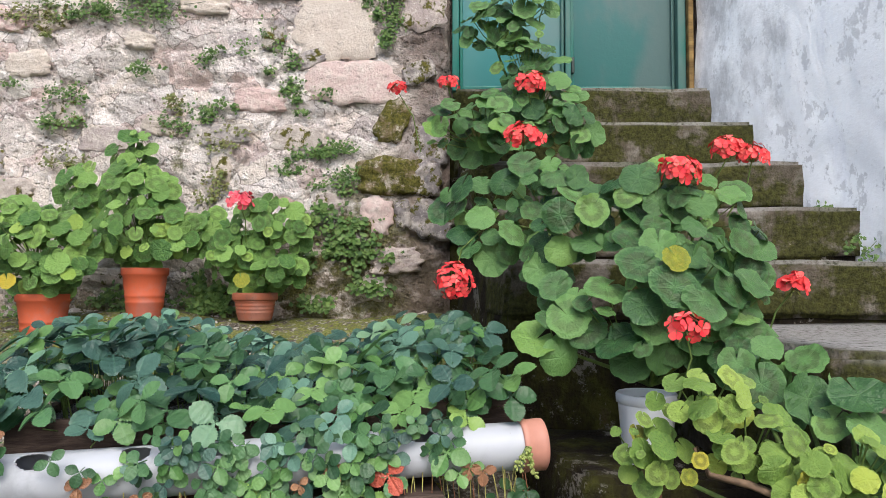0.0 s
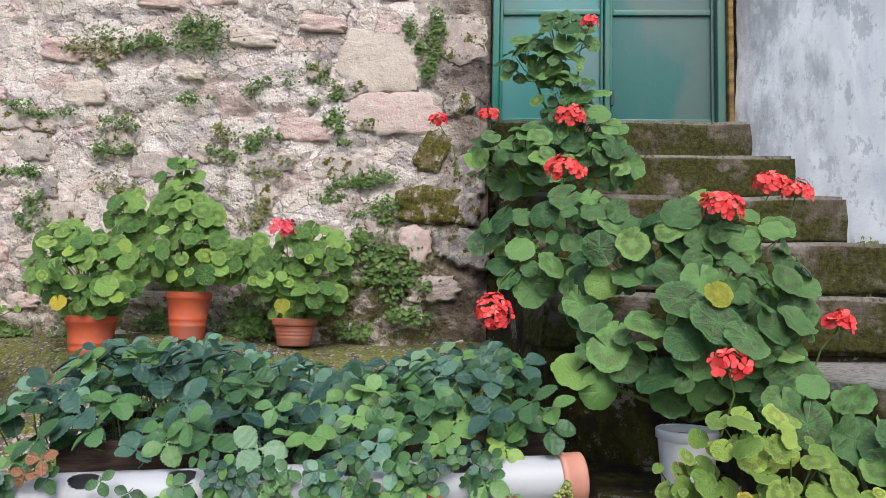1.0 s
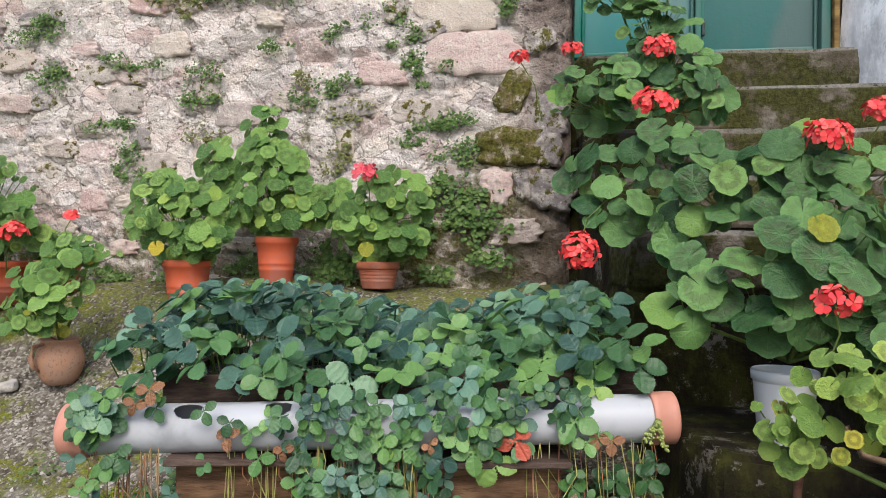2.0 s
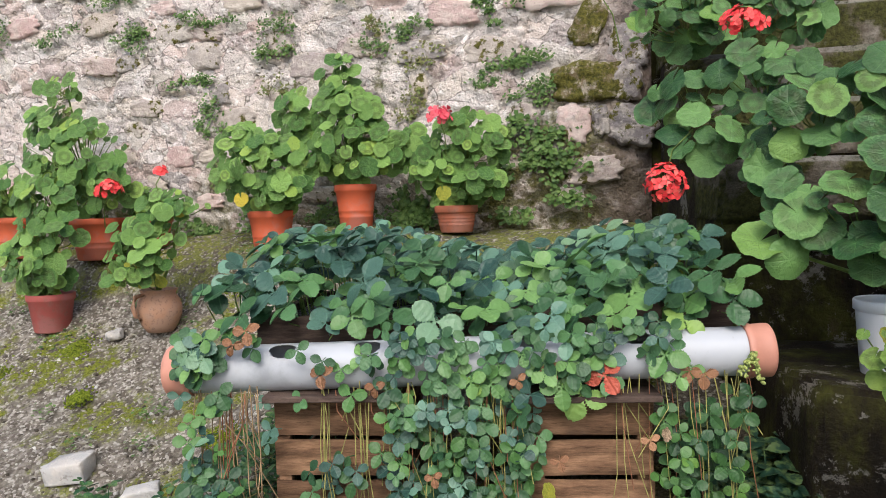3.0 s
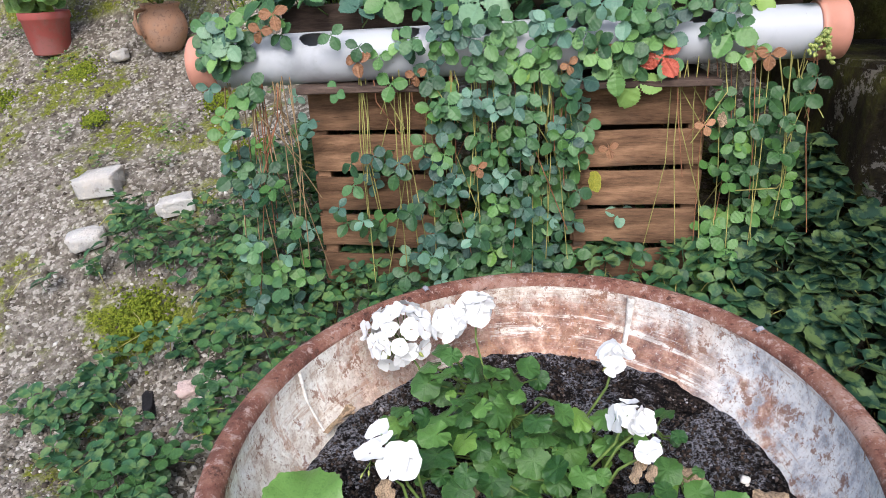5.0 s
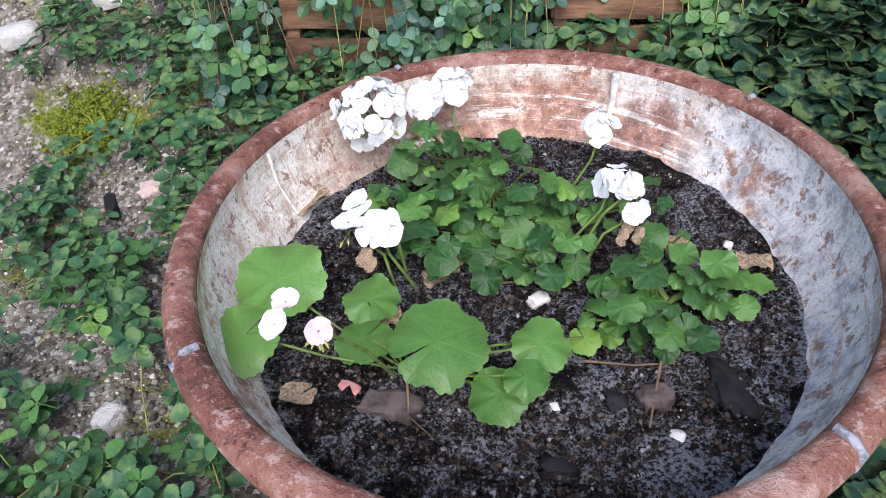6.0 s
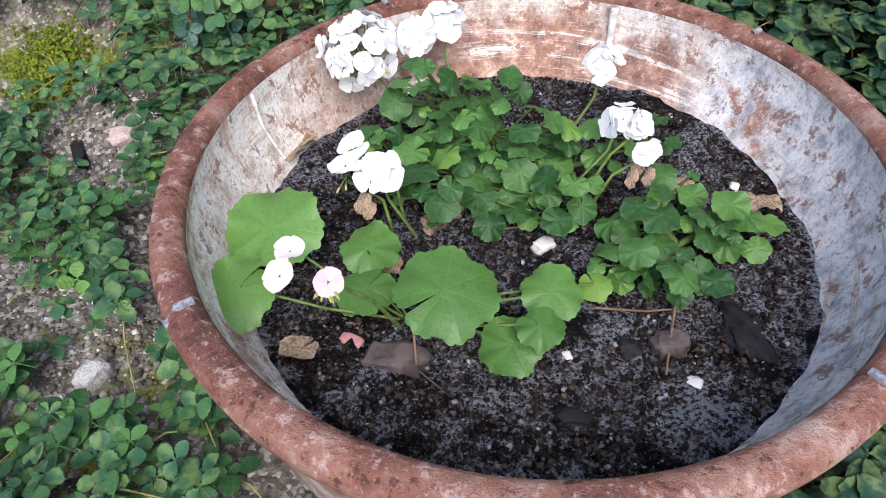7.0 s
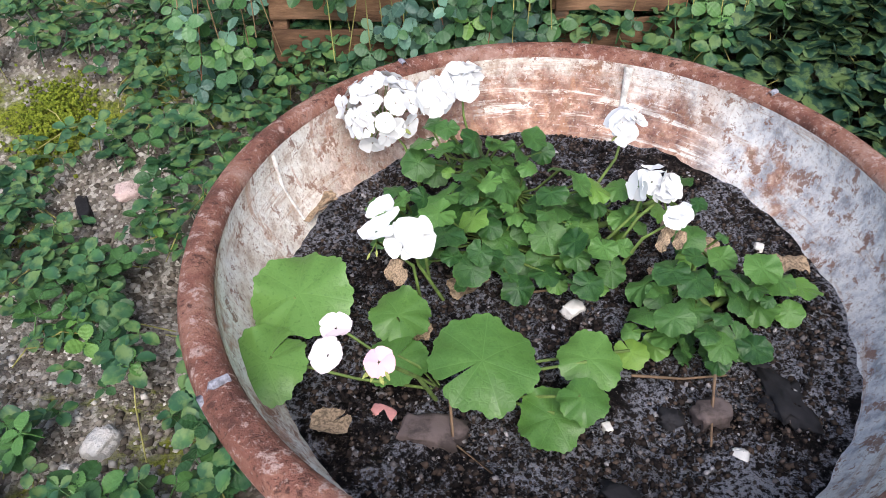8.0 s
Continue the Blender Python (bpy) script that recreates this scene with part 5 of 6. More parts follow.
def planter_pipe():
    """A horizontal plastic pipe with round planting holes along its upper front and a cap on each end."""
    ob = thing("planter_pipe", P_L, "grey plastic drain pipe with planting holes and salmon end caps", "planter pipe")
    r, wall_t, nx, na = 0.0535, 0.003, 330, 96
    holes = [(0.265, 60), (0.46, 62), (0.62, 62), (0.82, 62), (1.05, 62)]
    for rr, name in ((r, "pipe"),):
        verts, faces = [], []
        for i in range(nx):
            for j in range(na):
                a = 2 * math.pi * j / na
                verts.append((P_LEN * i / (nx - 1), -rr * math.cos(a), rr * math.sin(a)))

        def open_at(i, j):
            x, a = P_LEN * (i + 0.5) / (nx - 1), 360 * (j + 0.5) / na
            return any(((x - hx) / 0.030) ** 2 + (math.radians(a - ha) * rr / 0.024) ** 2 < 1 for hx, ha in holes)

        for i in range(nx - 1):
            for j in range(na):
                if not open_at(i, j):
                    k = (j + 1) % na
                    faces.append((i * na + j, (i + 1) * na + j, (i + 1) * na + k, i * na + k))
        pipe = part(name, mesh_of(name, verts, faces, PIPE_GREY), None, ob, "grey plastic pipe", FP)
        mod = pipe.modifiers.new("thickness", "SOLIDIFY")
        mod.thickness, mod.offset = wall_t, -1
    soil = [(0.03, -0.041, -0.012), (P_LEN - 0.03, -0.041, -0.012), (P_LEN - 0.03, 0.041, -0.012), (0.03, 0.041, -0.012)]
    part("soil", mesh_of("soil", soil, [(0, 1, 2, 3)], SOIL), None, ob, "", FP)
    for x, s in ((0.0, -1), (P_LEN, 1)):
        prof = [(0.0537, 0.045), (0.0585, 0.045), (0.0600, 0.040), (0.0600, 0.030), (0.0575, 0.027), (0.0590, 0.0), (0.0585, -0.010), (0.054, -0.013), (0.052, -0.006), (0.0005, -0.006)]
        v, f = lathe(prof, 48)
        part("end_cap", mesh_of("end_cap", v, f, CAP_PINK), None, ob, "salmon plastic end cap", FP @ pose(x, 0, 0, 0, 0, 0) @ Matrix.Rotation(radians(-90 * s), 4, "Y"))


planter_boards()
planter_pipe()


def strawberry_canopy():
    """Leaves over the box and the pipe; each on its stalk."""
    plants = thing("strawberry_plants", FB @ Vector((0.63, 0.33, 0.08)), "dense strawberry plants filling the planter box and pipe", "strawberry plants")
    g = random.Random(77)
    stalks = Heap()
    spots = []
    for i in range(500):
        best = (-1, 0, 0)
        for k in range(6):
            y = g.uniform(-0.01, 0.74)
            x = g.uniform(-0.04 + 0.06 * y, 1.18 + 0.05 * y)
            gap = min(((x - p) ** 2 + (y - q) ** 2 for p, q in spots), default=9)
            best = max(best, (gap, x, y))
        gap, x, y = best
        if x < 0.26 and y < 0.14 and g.random() < 0.85:
            continue
        spots.append((x, y))
    for x, y in spots:
        edge = min(1, max(0, (y + 0.05) / 0.3))
        z = 0.10 + 0.085 * edge + g.uniform(-0.06, 0.055) + 0.03 * math.sin(x * 7) * edge + 0.06 * max(0, 0.7 - x) * edge
        p = FB @ Vector((x, y, z))
        n = Vector((g.uniform(-0.6, 0.6), -0.4 - 0.3 * (1 - edge) + g.uniform(-0.5, 0.45), 0.8))
        fw = Vector((g.uniform(-1, 1), -0.9, -0.3))
        pool = SU if y > 0.3 and g.random() < 0.7 else (SL if g.random() < (0.35 if x > 0.55 else 0.12) and y < 0.3 else g.choice((SB, SU, SB)))
        part("leaf", g.choice(pool), None, plants, m=facing(p, n, fw, g.uniform(0.06, 0.115) * (1.2 if y < 0.25 else 1.08)))
        v, f = tube([FB @ Vector((x, min(0.55, max(0.12, y + 0.05)), 0.07)), p + Vector((0, 0.01, -0.04))], 0.0016, 4)
        stalks.add(v, f)
    for i in range(125):
        x = g.choice((g.uniform(0.05, 1.15), g.uniform(0.3, 0.95), g.uniform(0.05, 1.1), g.uniform(0.4, 1.0), g.uniform(-0.06, 0.03)))
        p = FB @ Vector((x, g.uniform(-0.085, -0.055), g.choice((g.uniform(-0.06, 0.06), g.uniform(0.02, 0.09)))))
        pool = g.choice((SB, SU, SL, SB))
        part("leaf", g.choice(pool), None, plants, m=facing(p, Vector((g.uniform(-0.4, 0.4), -0.9, 0.35)), Vector((g.uniform(-1, 1), -0.2, -0.8)), g.uniform(0.045, 0.08)))
    for x, z, s, pool in ((0.973, -0.023, 0.085, SR), (0.924, -0.064, 0.11, SL), (0.882, -0.045, 0.09, SL), (1.102, 0.015, 0.10, SL), (1.15, -0.022, 0.055, SD), (1.18, -0.03, 0.055, SD), (0.363, 0.0, 0.06, SD), (0.481, -0.034, 0.045, SD), (0.20, 0.10, 0.06, SD), (0.17, 0.07, 0.05, SD), (0.86, -0.01, 0.05, SD), (0.79, -0.03, 0.04, SD)):
        p = FP @ Vector((x, -0.075, z))
        part("leaf", g.choice(pool), None, plants, m=facing(p, Vector((g.uniform(-0.3, 0.3), -1, 0.3)), Vector((g.uniform(-0.5, 0.5), -0.2, -0.8)), s))
    tagged(part("stem", stalks.mesh("stem", STEM), None, plants), kind="stuff")
    return plants


def strawberry_runners():
    """Runners hanging from the pipe in front of the crates, with young leaves along them."""
    g = random.Random(99)
    run = thing("strawberry_runners", FB @ Vector((0.6, -0.04, -0.05)), "hanging strawberry runners with young leaves before the crates", "hanging plants")
    for i in range(110):
        x = g.choice((g.uniform(-0.04, 0.12), g.uniform(0.22, 0.42), g.uniform(0.42, 0.70), g.uniform(0.9, 1.2)))
        y0 = g.uniform(-0.06, -0.03)
        end = g.uniform(0.12, 0.55)
        a = FB @ Vector((x, y0, g.uniform(-0.05, -0.025)))
        b = FB @ Vector((x + g.uniform(-0.012, 0.012), y0 - g.uniform(0.0, 0.03), -end * 0.5))
        c = FB @ Vector((x + g.choice((g.uniform(-0.02, 0.02), g.uniform(-0.07, 0.07))), y0 - g.uniform(-0.03, 0.05), -end))
        v, f = tube([a, b, c], 0.0013, 4)
        part("runner", mesh_of("runner", v, f, RUNNER_RED if g.random() < 0.3 else RUNNER_DRY if x < 0.16 else RUNNER), None, run)
    for i in range(560):
        t = g.random()
        x = g.choice((g.uniform(-0.05, 0.05), g.uniform(0.22, 0.62), g.uniform(0.38, 0.74), g.uniform(0.42, 0.70), g.uniform(0.98, 1.18), g.uniform(0.0, 1.2)))
        if (0.14 < x < 0.38 and g.random() < (0.9 if t < 0.22 else 0.35)) or (0.74 < x < 0.99 and t < 0.7 and g.random() < 0.75):
            continue
        z = -0.07 - 0.50 * t
        p = FB @ Vector((x, -0.06 + g.uniform(-0.05, 0.05) + 0.05 * t * (x - 0.3), z))
        pool = SG if x > 0.95 else g.choice((SG, SB, SU, SB, SG, SU))
        part("leaf", g.choice(pool), None, run, m=facing(p, Vector((g.uniform(-0.5, 0.5), -0.85, 0.55 + g.uniform(-0.3, 0.3))), Vector((g.uniform(-1, 1), -0.4, -0.6)), g.uniform(0.04, 0.072)))
    for x, z in ((0.60, -0.23), (0.87, -0.20), (1.06, -0.16)):
        part("leaf", g.choice(SD), None, run, m=facing(FP @ Vector((x, -0.1, z)), Vector((0, -1, 0.2)), Vector((0.3, 0, -1)), 0.04))
    part("leaf", GY[0], None, run, m=facing(FP @ Vector((0.846, -0.085, -0.275)), Vector((0.5, -1, 0.1)), Vector((0.2, 0, -1)), 0.026, 0.6), label="half yellowed leaf")
    part("leaf", GDEAD[0], None, run, m=facing(FP @ Vector((1.095, -0.085, -0.154)), Vector((0.7, -1, 0.1)), Vector((0.2, 0, -1)), 0.018, 0.7), label="withered pale leaf")
    long = [FP @ Vector(p) for p in ((1.205, -0.05, -0.03), (1.222, -0.085, -0.16), (1.230, -0.08, -0.295), (1.222, -0.08, -0.306), (1.106, -0.075, -0.311))]
    part("runner", mesh_of("runner", *tube(long, 0.0016, 5), RUNNER), None, run, "long bent yellow-green runner")


strawberry_canopy()
strawberry_runners()

# ---- the tub ----
TUB = Vector((-0.233, 0.911, -0.105))
OVAL = Matrix.Diagonal((0.947, 1.082, 1, 1))


def build_tub():
    tub = thing("iron_tub", TUB, "large round rusty iron tub with chipped white enamel inside", "planter tub")
    H = 0.405
    outer = [(0.0005, 0.0), (0.36, 0.0), (0.385, 0.02), (0.43, 0.18), (0.455, 0.33), (0.458, H - 0.045), (0.474, H - 0.042), (0.484, H - 0.030)]
    rim = [(0.458, H - 0.046), (0.474, H - 0.043), (0.484, H - 0.032), (0.487, H - 0.016), (0.482, H - 0.004), (0.472, H + 0.001), (0.458, H + 0.0), (0.450, H - 0.006), (0.447, H - 0.014), (0.447, H - 0.02)]
    inner = [(0.4465, H - 0.017), (0.447, H - 0.03), (0.443, H - 0.06), (0.424, H - 0.10), (0.398, H - 0.14), (0.37, H - 0.18), (0.34, H - 0.28), (0.0005, H - 0.30)]
    part("outer_shell", mesh_of("outer_shell", *lathe(outer[:-2], 96), OUTER_IRON), None, tub, "rusty outside", Matrix.Translation(TUB) @ OVAL)
    part("rim", mesh_of("rim", *lathe(rim, 128), RIM), None, tub, "rounded rust-brown rolled rim", Matrix.Translation(TUB) @ OVAL)
    part("inner_shell", mesh_of("inner_shell", *lathe(inner, 128), ENAMEL), None, tub, "chipped white enamel with rust", Matrix.Translation(TUB) @ OVAL)
    weld = plain("grey_weld", (0.34, 0.34, 0.40), 0.8, 0.6, 90)
    for ang in (130, 43, 225, 316):
        a = radians(ang)
        d = Vector((math.cos(a) * 0.947, math.sin(a) * 1.082, 0))
        v, f = tube([TUB + d * 0.482 + Vector((0, 0, H - 0.03)), TUB + d * 0.483 + Vector((0, 0, H - 0.008)), TUB + d * 0.472 + Vector((0, 0, H - 0.001)), TUB + d * 0.455 + Vector((0, 0, H - 0.0))], [0.004, 0.006, 0.0065, 0.0045], 8)
        part("weld_seam", mesh_of("weld_seam", v, f, weld), None, tub, "grey weld bead on the rim")
    drip = plain("pale_seam_paint", (0.74, 0.71, 0.67), 0.8, 0.4, 60)
    for ang, k in ((75, 2.0), (170, 0.9)):
        a = radians(ang)
        d = Vector((math.cos(a) * 0.947, math.sin(a) * 1.082, 0))
        v, f = tube([TUB + d * 0.446 + Vector((0, 0, H - 0.02)), TUB + d * 0.438 + Vector((0, 0, H - 0.075)), TUB + d * 0.404 + Vector((0, 0, H - 0.132))], [0.004 * k, 0.003 * k, 0.0022 * k], 8)
        part("drip_seam", mesh_of("drip_seam", v, f, drip), None, tub, "pale seam running down the inside")
    n, k = 180, 70
    verts, faces = [], []
    for i in range(k):
        for j in range(n):
            a, r = 2 * math.pi * j / n, 0.002 + 0.412 * i / (k - 1)
            x, y = r * math.cos(a), r * math.sin(a)
            e = 1 - 0.75 * (r / 0.415) ** 8
            h = 0.258 + e * (0.014 * noise.noise(Vector((x * 9, y * 9, 3))) + 0.009 * noise.noise(Vector((x * 30, y * 30, 8))) + 0.008 * noise.noise(Vector((x * 70, y * 70, 1)))) + 0.006 * (r / 0.4) ** 6
            verts.append((x, y, h))
    for i in range(k - 1):
        for j in range(n):
            q = (j + 1) % n
            faces.append((i * n + j, i * n + q, (i + 1) * n + q, (i + 1) * n + j))
    part("soil", mesh_of("soil", verts, faces, SOIL), None, tub, "dark crumbly potting soil with ash", Matrix.Translation(TUB) @ OVAL)
    return tub


build_tub()
SZ = 0.155


def chunk(seed, sx, sy, sz, k=0.6, rag=1.0):
    bm = bmesh.new()
    bmesh.ops.create_icosphere(bm, subdivisions=3, radius=1)
    for v in bm.verts:
        p = v.co * 1.4 + Vector((seed * 5.1, 0, 0))
        q = Vector((math.copysign(abs(v.co.x) ** k, v.co.x), math.copysign(abs(v.co.y) ** k, v.co.y), math.copysign(abs(v.co.z) ** k, v.co.z)))
        v.co = q * (1 + 0.32 * rag * noise.noise(p) + 0.22 * rag * noise.noise(p * 3) + 0.12 * rag * noise.noise(p * 8))
    bm.transform(Matrix.Diagonal((sx, sy, sz, 1)))
    return bm


def tub_litter():
    for i, (x, y, s, mat, name, label, cat) in enumerate((
            (-0.36, 0.635, (0.033, 0.020, 0.011), BRICKISH, "brick_fragment", "grey-brown brick fragment lying on the soil", "brick"),
            (-0.208, 0.857, (0.014, 0.010, 0.008), WHITE_CHIP, "pebble", "white pebble on the dark soil", "pebble"),
            (-0.031, 0.650, (0.011, 0.008, 0.004), WHITE_CHIP, "chip", "white plaster chip on the soil", "chip"),
            (-0.17, 0.67, (0.006, 0.005, 0.004), WHITE_CHIP, "chip", "white plaster chip on the soil", "chip"),
            (-0.42, 0.655, (0.013, 0.008, 0.004), PINK_CHIP, "petal", "fallen pinkish petal on the soil", "petal"),
            (-0.055, 0.70, (0.020, 0.016, 0.014), BRICKISH, "brick_fragment", "small reddish brick fragment on the soil", "brick"),
            (-0.10, 0.69, (0.014, 0.012, 0.008), CHAR, "stone", "dark stone on the soil", "stone"),
            (0.035, 0.735, (0.042, 0.022, 0.006), CHAR, "charred_wood", "black charred wood piece on the soil", "charcoal"),
            (0.01, 0.80, (0.024, 0.014, 0.005), CHAR, "charred_wood", "black charred wood piece on the soil", "charcoal"),
            (-0.16, 0.585, (0.022, 0.013, 0.006), CHAR, "charred_wood", "black charred wood piece on the soil", "charcoal"),
            (-0.02, 0.60, (0.006, 0.005, 0.004), WHITE_CHIP, "pebble", "pale pebble on the dark soil", "pebble"),
            (0.06, 1.03, (0.008, 0.007, 0.006), WHITE_CHIP, "pebble", "white pebble on the dark soil", "pebble"))):
        bm = chunk(i + 2, *s, 0.45 if mat != CHAR else 0.9, 1.0 if mat != CHAR else 2.4)
        bm.transform(pose(x, y, SZ + s[2] * 0.5, 0, 0, 40 * i))
        tagged(part(name, bm, mat, None), label, cat, "litter in the tub")
    for pts, label in (([(-0.345, 0.66, 0.20), (-0.335, 0.62, 0.165), (-0.29, 0.59, 0.163)], "thin brown twig on the soil"), ([(-0.05, 0.74, 0.185), (-0.056, 0.70, 0.172), (-0.062, 0.655, 0.164)], "thin straw on the soil"), ([(-0.28, 0.87, 0.168), (-0.23, 0.885, 0.168), (-0.19, 0.91, 0.17)], "thin brown twig on the soil"), ([(-0.14, 0.745, 0.165), (-0.08, 0.75, 0.163), (-0.03, 0.76, 0.166)], "thin straw on the soil")):
        tagged(part("twig", mesh_of("twig", *tube(pts, [0.002, 0.0017, 0.0014], 6), STEM_WOODY), None, None), label, "twig", "litter in the tub")
    h = Heap()
    g = random.Random(5)
    for i in range(24000):
        a, r = g.uniform(0, 6.28), 0.385 * math.sqrt(g.random())
        x, y = TUB.x + 0.947 * r * math.cos(a), TUB.y + 1.082 * r * math.sin(a)
        s = g.choice((0.0008, 0.001, 0.0012, 0.0015, 0.0015, 0.002, 0.002, 0.0028, 0.0045))
        w = [g.uniform(0.6, 1.5) for q in range(4)]
        v = [(s * w[0], 0, 0), (-s * w[1], 0, 0), (0, s * w[2], 0), (0, -s * w[3], 0), (s * 0.2, 0, s * 0.7), (0, 0, -s)]
        f = [(0, 2, 4), (2, 1, 4), (1, 3, 4), (3, 0, 4), (2, 0, 5), (1, 2, 5), (3, 1, 5), (0, 3, 5)]
        h.add(v, f, pose(x, y, SZ + 0.006 * (r / 0.4) ** 6 + 0.002, g.uniform(-40, 40), g.uniform(-40, 40), g.uniform(0, 90)))
    a = Mat("soil_crumb", 0.95, 0.15)
    a.colour(a.ramp(a.island(), [(0, (0.006, 0.005, 0.006)), (0.5, (0.022, 0.016, 0.014)), (0.82, (0.075, 0.053, 0.042)), (0.96, (0.14, 0.125, 0.125)), (1, (0.36, 0.35, 0.37))]))
    tagged(part("soil_crumbs", h.mesh("soil_crumbs", a.m), None, None), "crumbs of soil, grit and ash in the tub", "soil", kind="stuff")


def tub_geraniums():
    back = thing("geranium_plant", (-0.30, 0.98, SZ), "white flowered geranium clump growing in the tub", "flowering plant", "geraniums in the tub")
    foliage(back, (-0.31, 1.00, SZ), [(-0.36, 1.07, 0.26, 0.10, 0.06), (-0.30, 1.00, 0.25, 0.12, 0.06), (-0.32, 0.92, 0.215, 0.12, 0.045), (-0.44, 0.98, 0.21, 0.07, 0.05), (-0.20, 0.92, 0.20, 0.08, 0.035), (-0.17, 1.01, 0.22, 0.08, 0.04), (-0.08, 1.04, 0.225, 0.06, 0.03)], GR, 0.0245, 0.95, 401, toward=(0, -0.2, 0.9))
    for i, (x, y, z, r, n, b) in enumerate(((-0.52, 1.135, 0.290, 0.074, 30, 14), (-0.444, 1.19, 0.29, 0.038, 7, 0), (-0.408, 1.255, 0.29, 0.040, 8, 0), (-0.146, 1.132, 0.29, 0.036, 5, 6), (-0.126, 0.975, 0.29, 0.034, 4, 0), (-0.098, 0.965, 0.285, 0.028, 3, 0), (-0.090, 0.915, 0.28, 0.026, 3, 0), (-0.453, 0.803, 0.29, 0.034, 1, 3), (-0.445, 0.852, 0.29, 0.036, 1, 0), (-0.411, 0.807, 0.29, 0.044, 3, 0))):
        flower_head(back, (x, y, z), r, PETAL_WHITE, n, 80 + i, (x * 0.7 - 0.09, y * 0.8 + 0.19, SZ + 0.02), buds=b, label="white flower head", up=(0, -0.4, 0.9))
    for x, y, z, r in ((-0.430, 0.785, 0.262, 0.018), (-0.420, 0.780, 0.255, 0.014), (-0.098, 0.915, 0.262, 0.018), (-0.105, 0.90, 0.25, 0.016), (-0.085, 0.90, 0.255, 0.015)):
        part("withered_petal", GDEAD[1], None, back, "withered tan petal", facing(Vector((x, y, z)), Vector((rnd.uniform(-0.6, 0.6), -0.8, 0.5)), Vector((rnd.uniform(-0.5, 0.5), -0.3, -1)), r, 0.6))
    right = thing("geranium_plant", (-0.05, 0.86, SZ), "small crinkled green geranium growing in the tub", "plant", "geraniums in the tub")
    foliage(right, (-0.05, 0.86, SZ), [(-0.06, 0.88, 0.205, 0.07, 0.04), (-0.08, 0.81, 0.195, 0.07, 0.035), (0.03, 0.89, 0.195, 0.055, 0.03), (-0.03, 0.79, 0.185, 0.05, 0.025), (-0.04, 0.95, 0.21, 0.04, 0.03)], GR, 0.0235, 0.95, 402, toward=(0, -0.2, 0.9))
    front = thing("geranium_plant", (-0.33, 0.72, SZ), "young geranium with broad leaves and blush flower in the tub", "flowering plant", "geraniums in the tub")
    stalks = Heap()
    for x, y, z, s, sp in ((-0.539, 0.752, 0.240, 0.066, 50), (-0.548, 0.655, 0.222, 0.054, -110), (-0.312, 0.682, 0.232, 0.068, 40), (-0.423, 0.769, 0.205, 0.042, 80), (-0.416, 0.712, 0.188, 0.040, -120), (-0.195, 0.720, 0.212, 0.041, 60), (-0.203, 0.650, 0.225, 0.029, -30), (-0.232, 0.643, 0.198, 0.040, -110), (-0.142, 0.766, 0.182, 0.024, -60)):
        m = facing(Vector((x, y, z)), Vector((rnd.uniform(-0.12, 0.12), -0.3 + rnd.uniform(-0.1, 0.1), 1)), Vector((math.cos(radians(sp)), math.sin(radians(sp)), 0)), s)
        part("leaf", rnd.choice(GBR), None, front, m=m)
        v, f = tube([(-0.36, 0.70, SZ), ((x - 0.36) / 2, (y + 0.70) / 2, SZ + 0.03), m @ Vector((-0.12, 0, -0.02))], 0.002, 5)
        stalks.add(v, f)
    tagged(part("stem", stalks.mesh("stem", STEM), None, front), kind="stuff")
    for i, (x, y, mat, n, r) in enumerate(((-0.388, 0.542, PETAL_BLUSH, 1, 0.023), (-0.423, 0.540, PETAL_PALE, 1, 0.031), (-0.427, 0.567, PETAL_PALE, 1, 0.023))):
        flower_head(front, (x, y, 0.368), r, mat, n, 95 + i, (-0.36, 0.66, SZ + 0.03) if i == 0 else None, buds=12 if i == 0 else 0, label="blush white flower", up=(0, -0.5, 0.8))


def dead_leaves():
    g = random.Random(15)
    for x, y, s in ((-0.345, 0.875, 0.035), (-0.60, 1.02, 0.04), (-0.40, 0.775, 0.02), (-0.09, 0.93, 0.022), (-0.075, 0.915, 0.02), (-0.02, 1.0, 0.025), (0.09, 0.98, 0.03), (-0.47, 0.62, 0.025)):
        ob = part("dead_leaf", g.choice(GDEAD), None, None, m=facing(Vector((x, y, SZ + 0.022)), Vector((g.uniform(-0.5, 0.5), g.uniform(-0.5, 0.2), 1)), Vector((g.uniform(-1, 1), g.uniform(-1, 1), 0)), s))
        tagged(ob, "curled dry grey-brown leaf on the soil", "dead leaf", "litter in the tub")


tub_litter()
dead_leaves()
tub_geraniums()

# ---- ground cover, rocks and wall plants ----


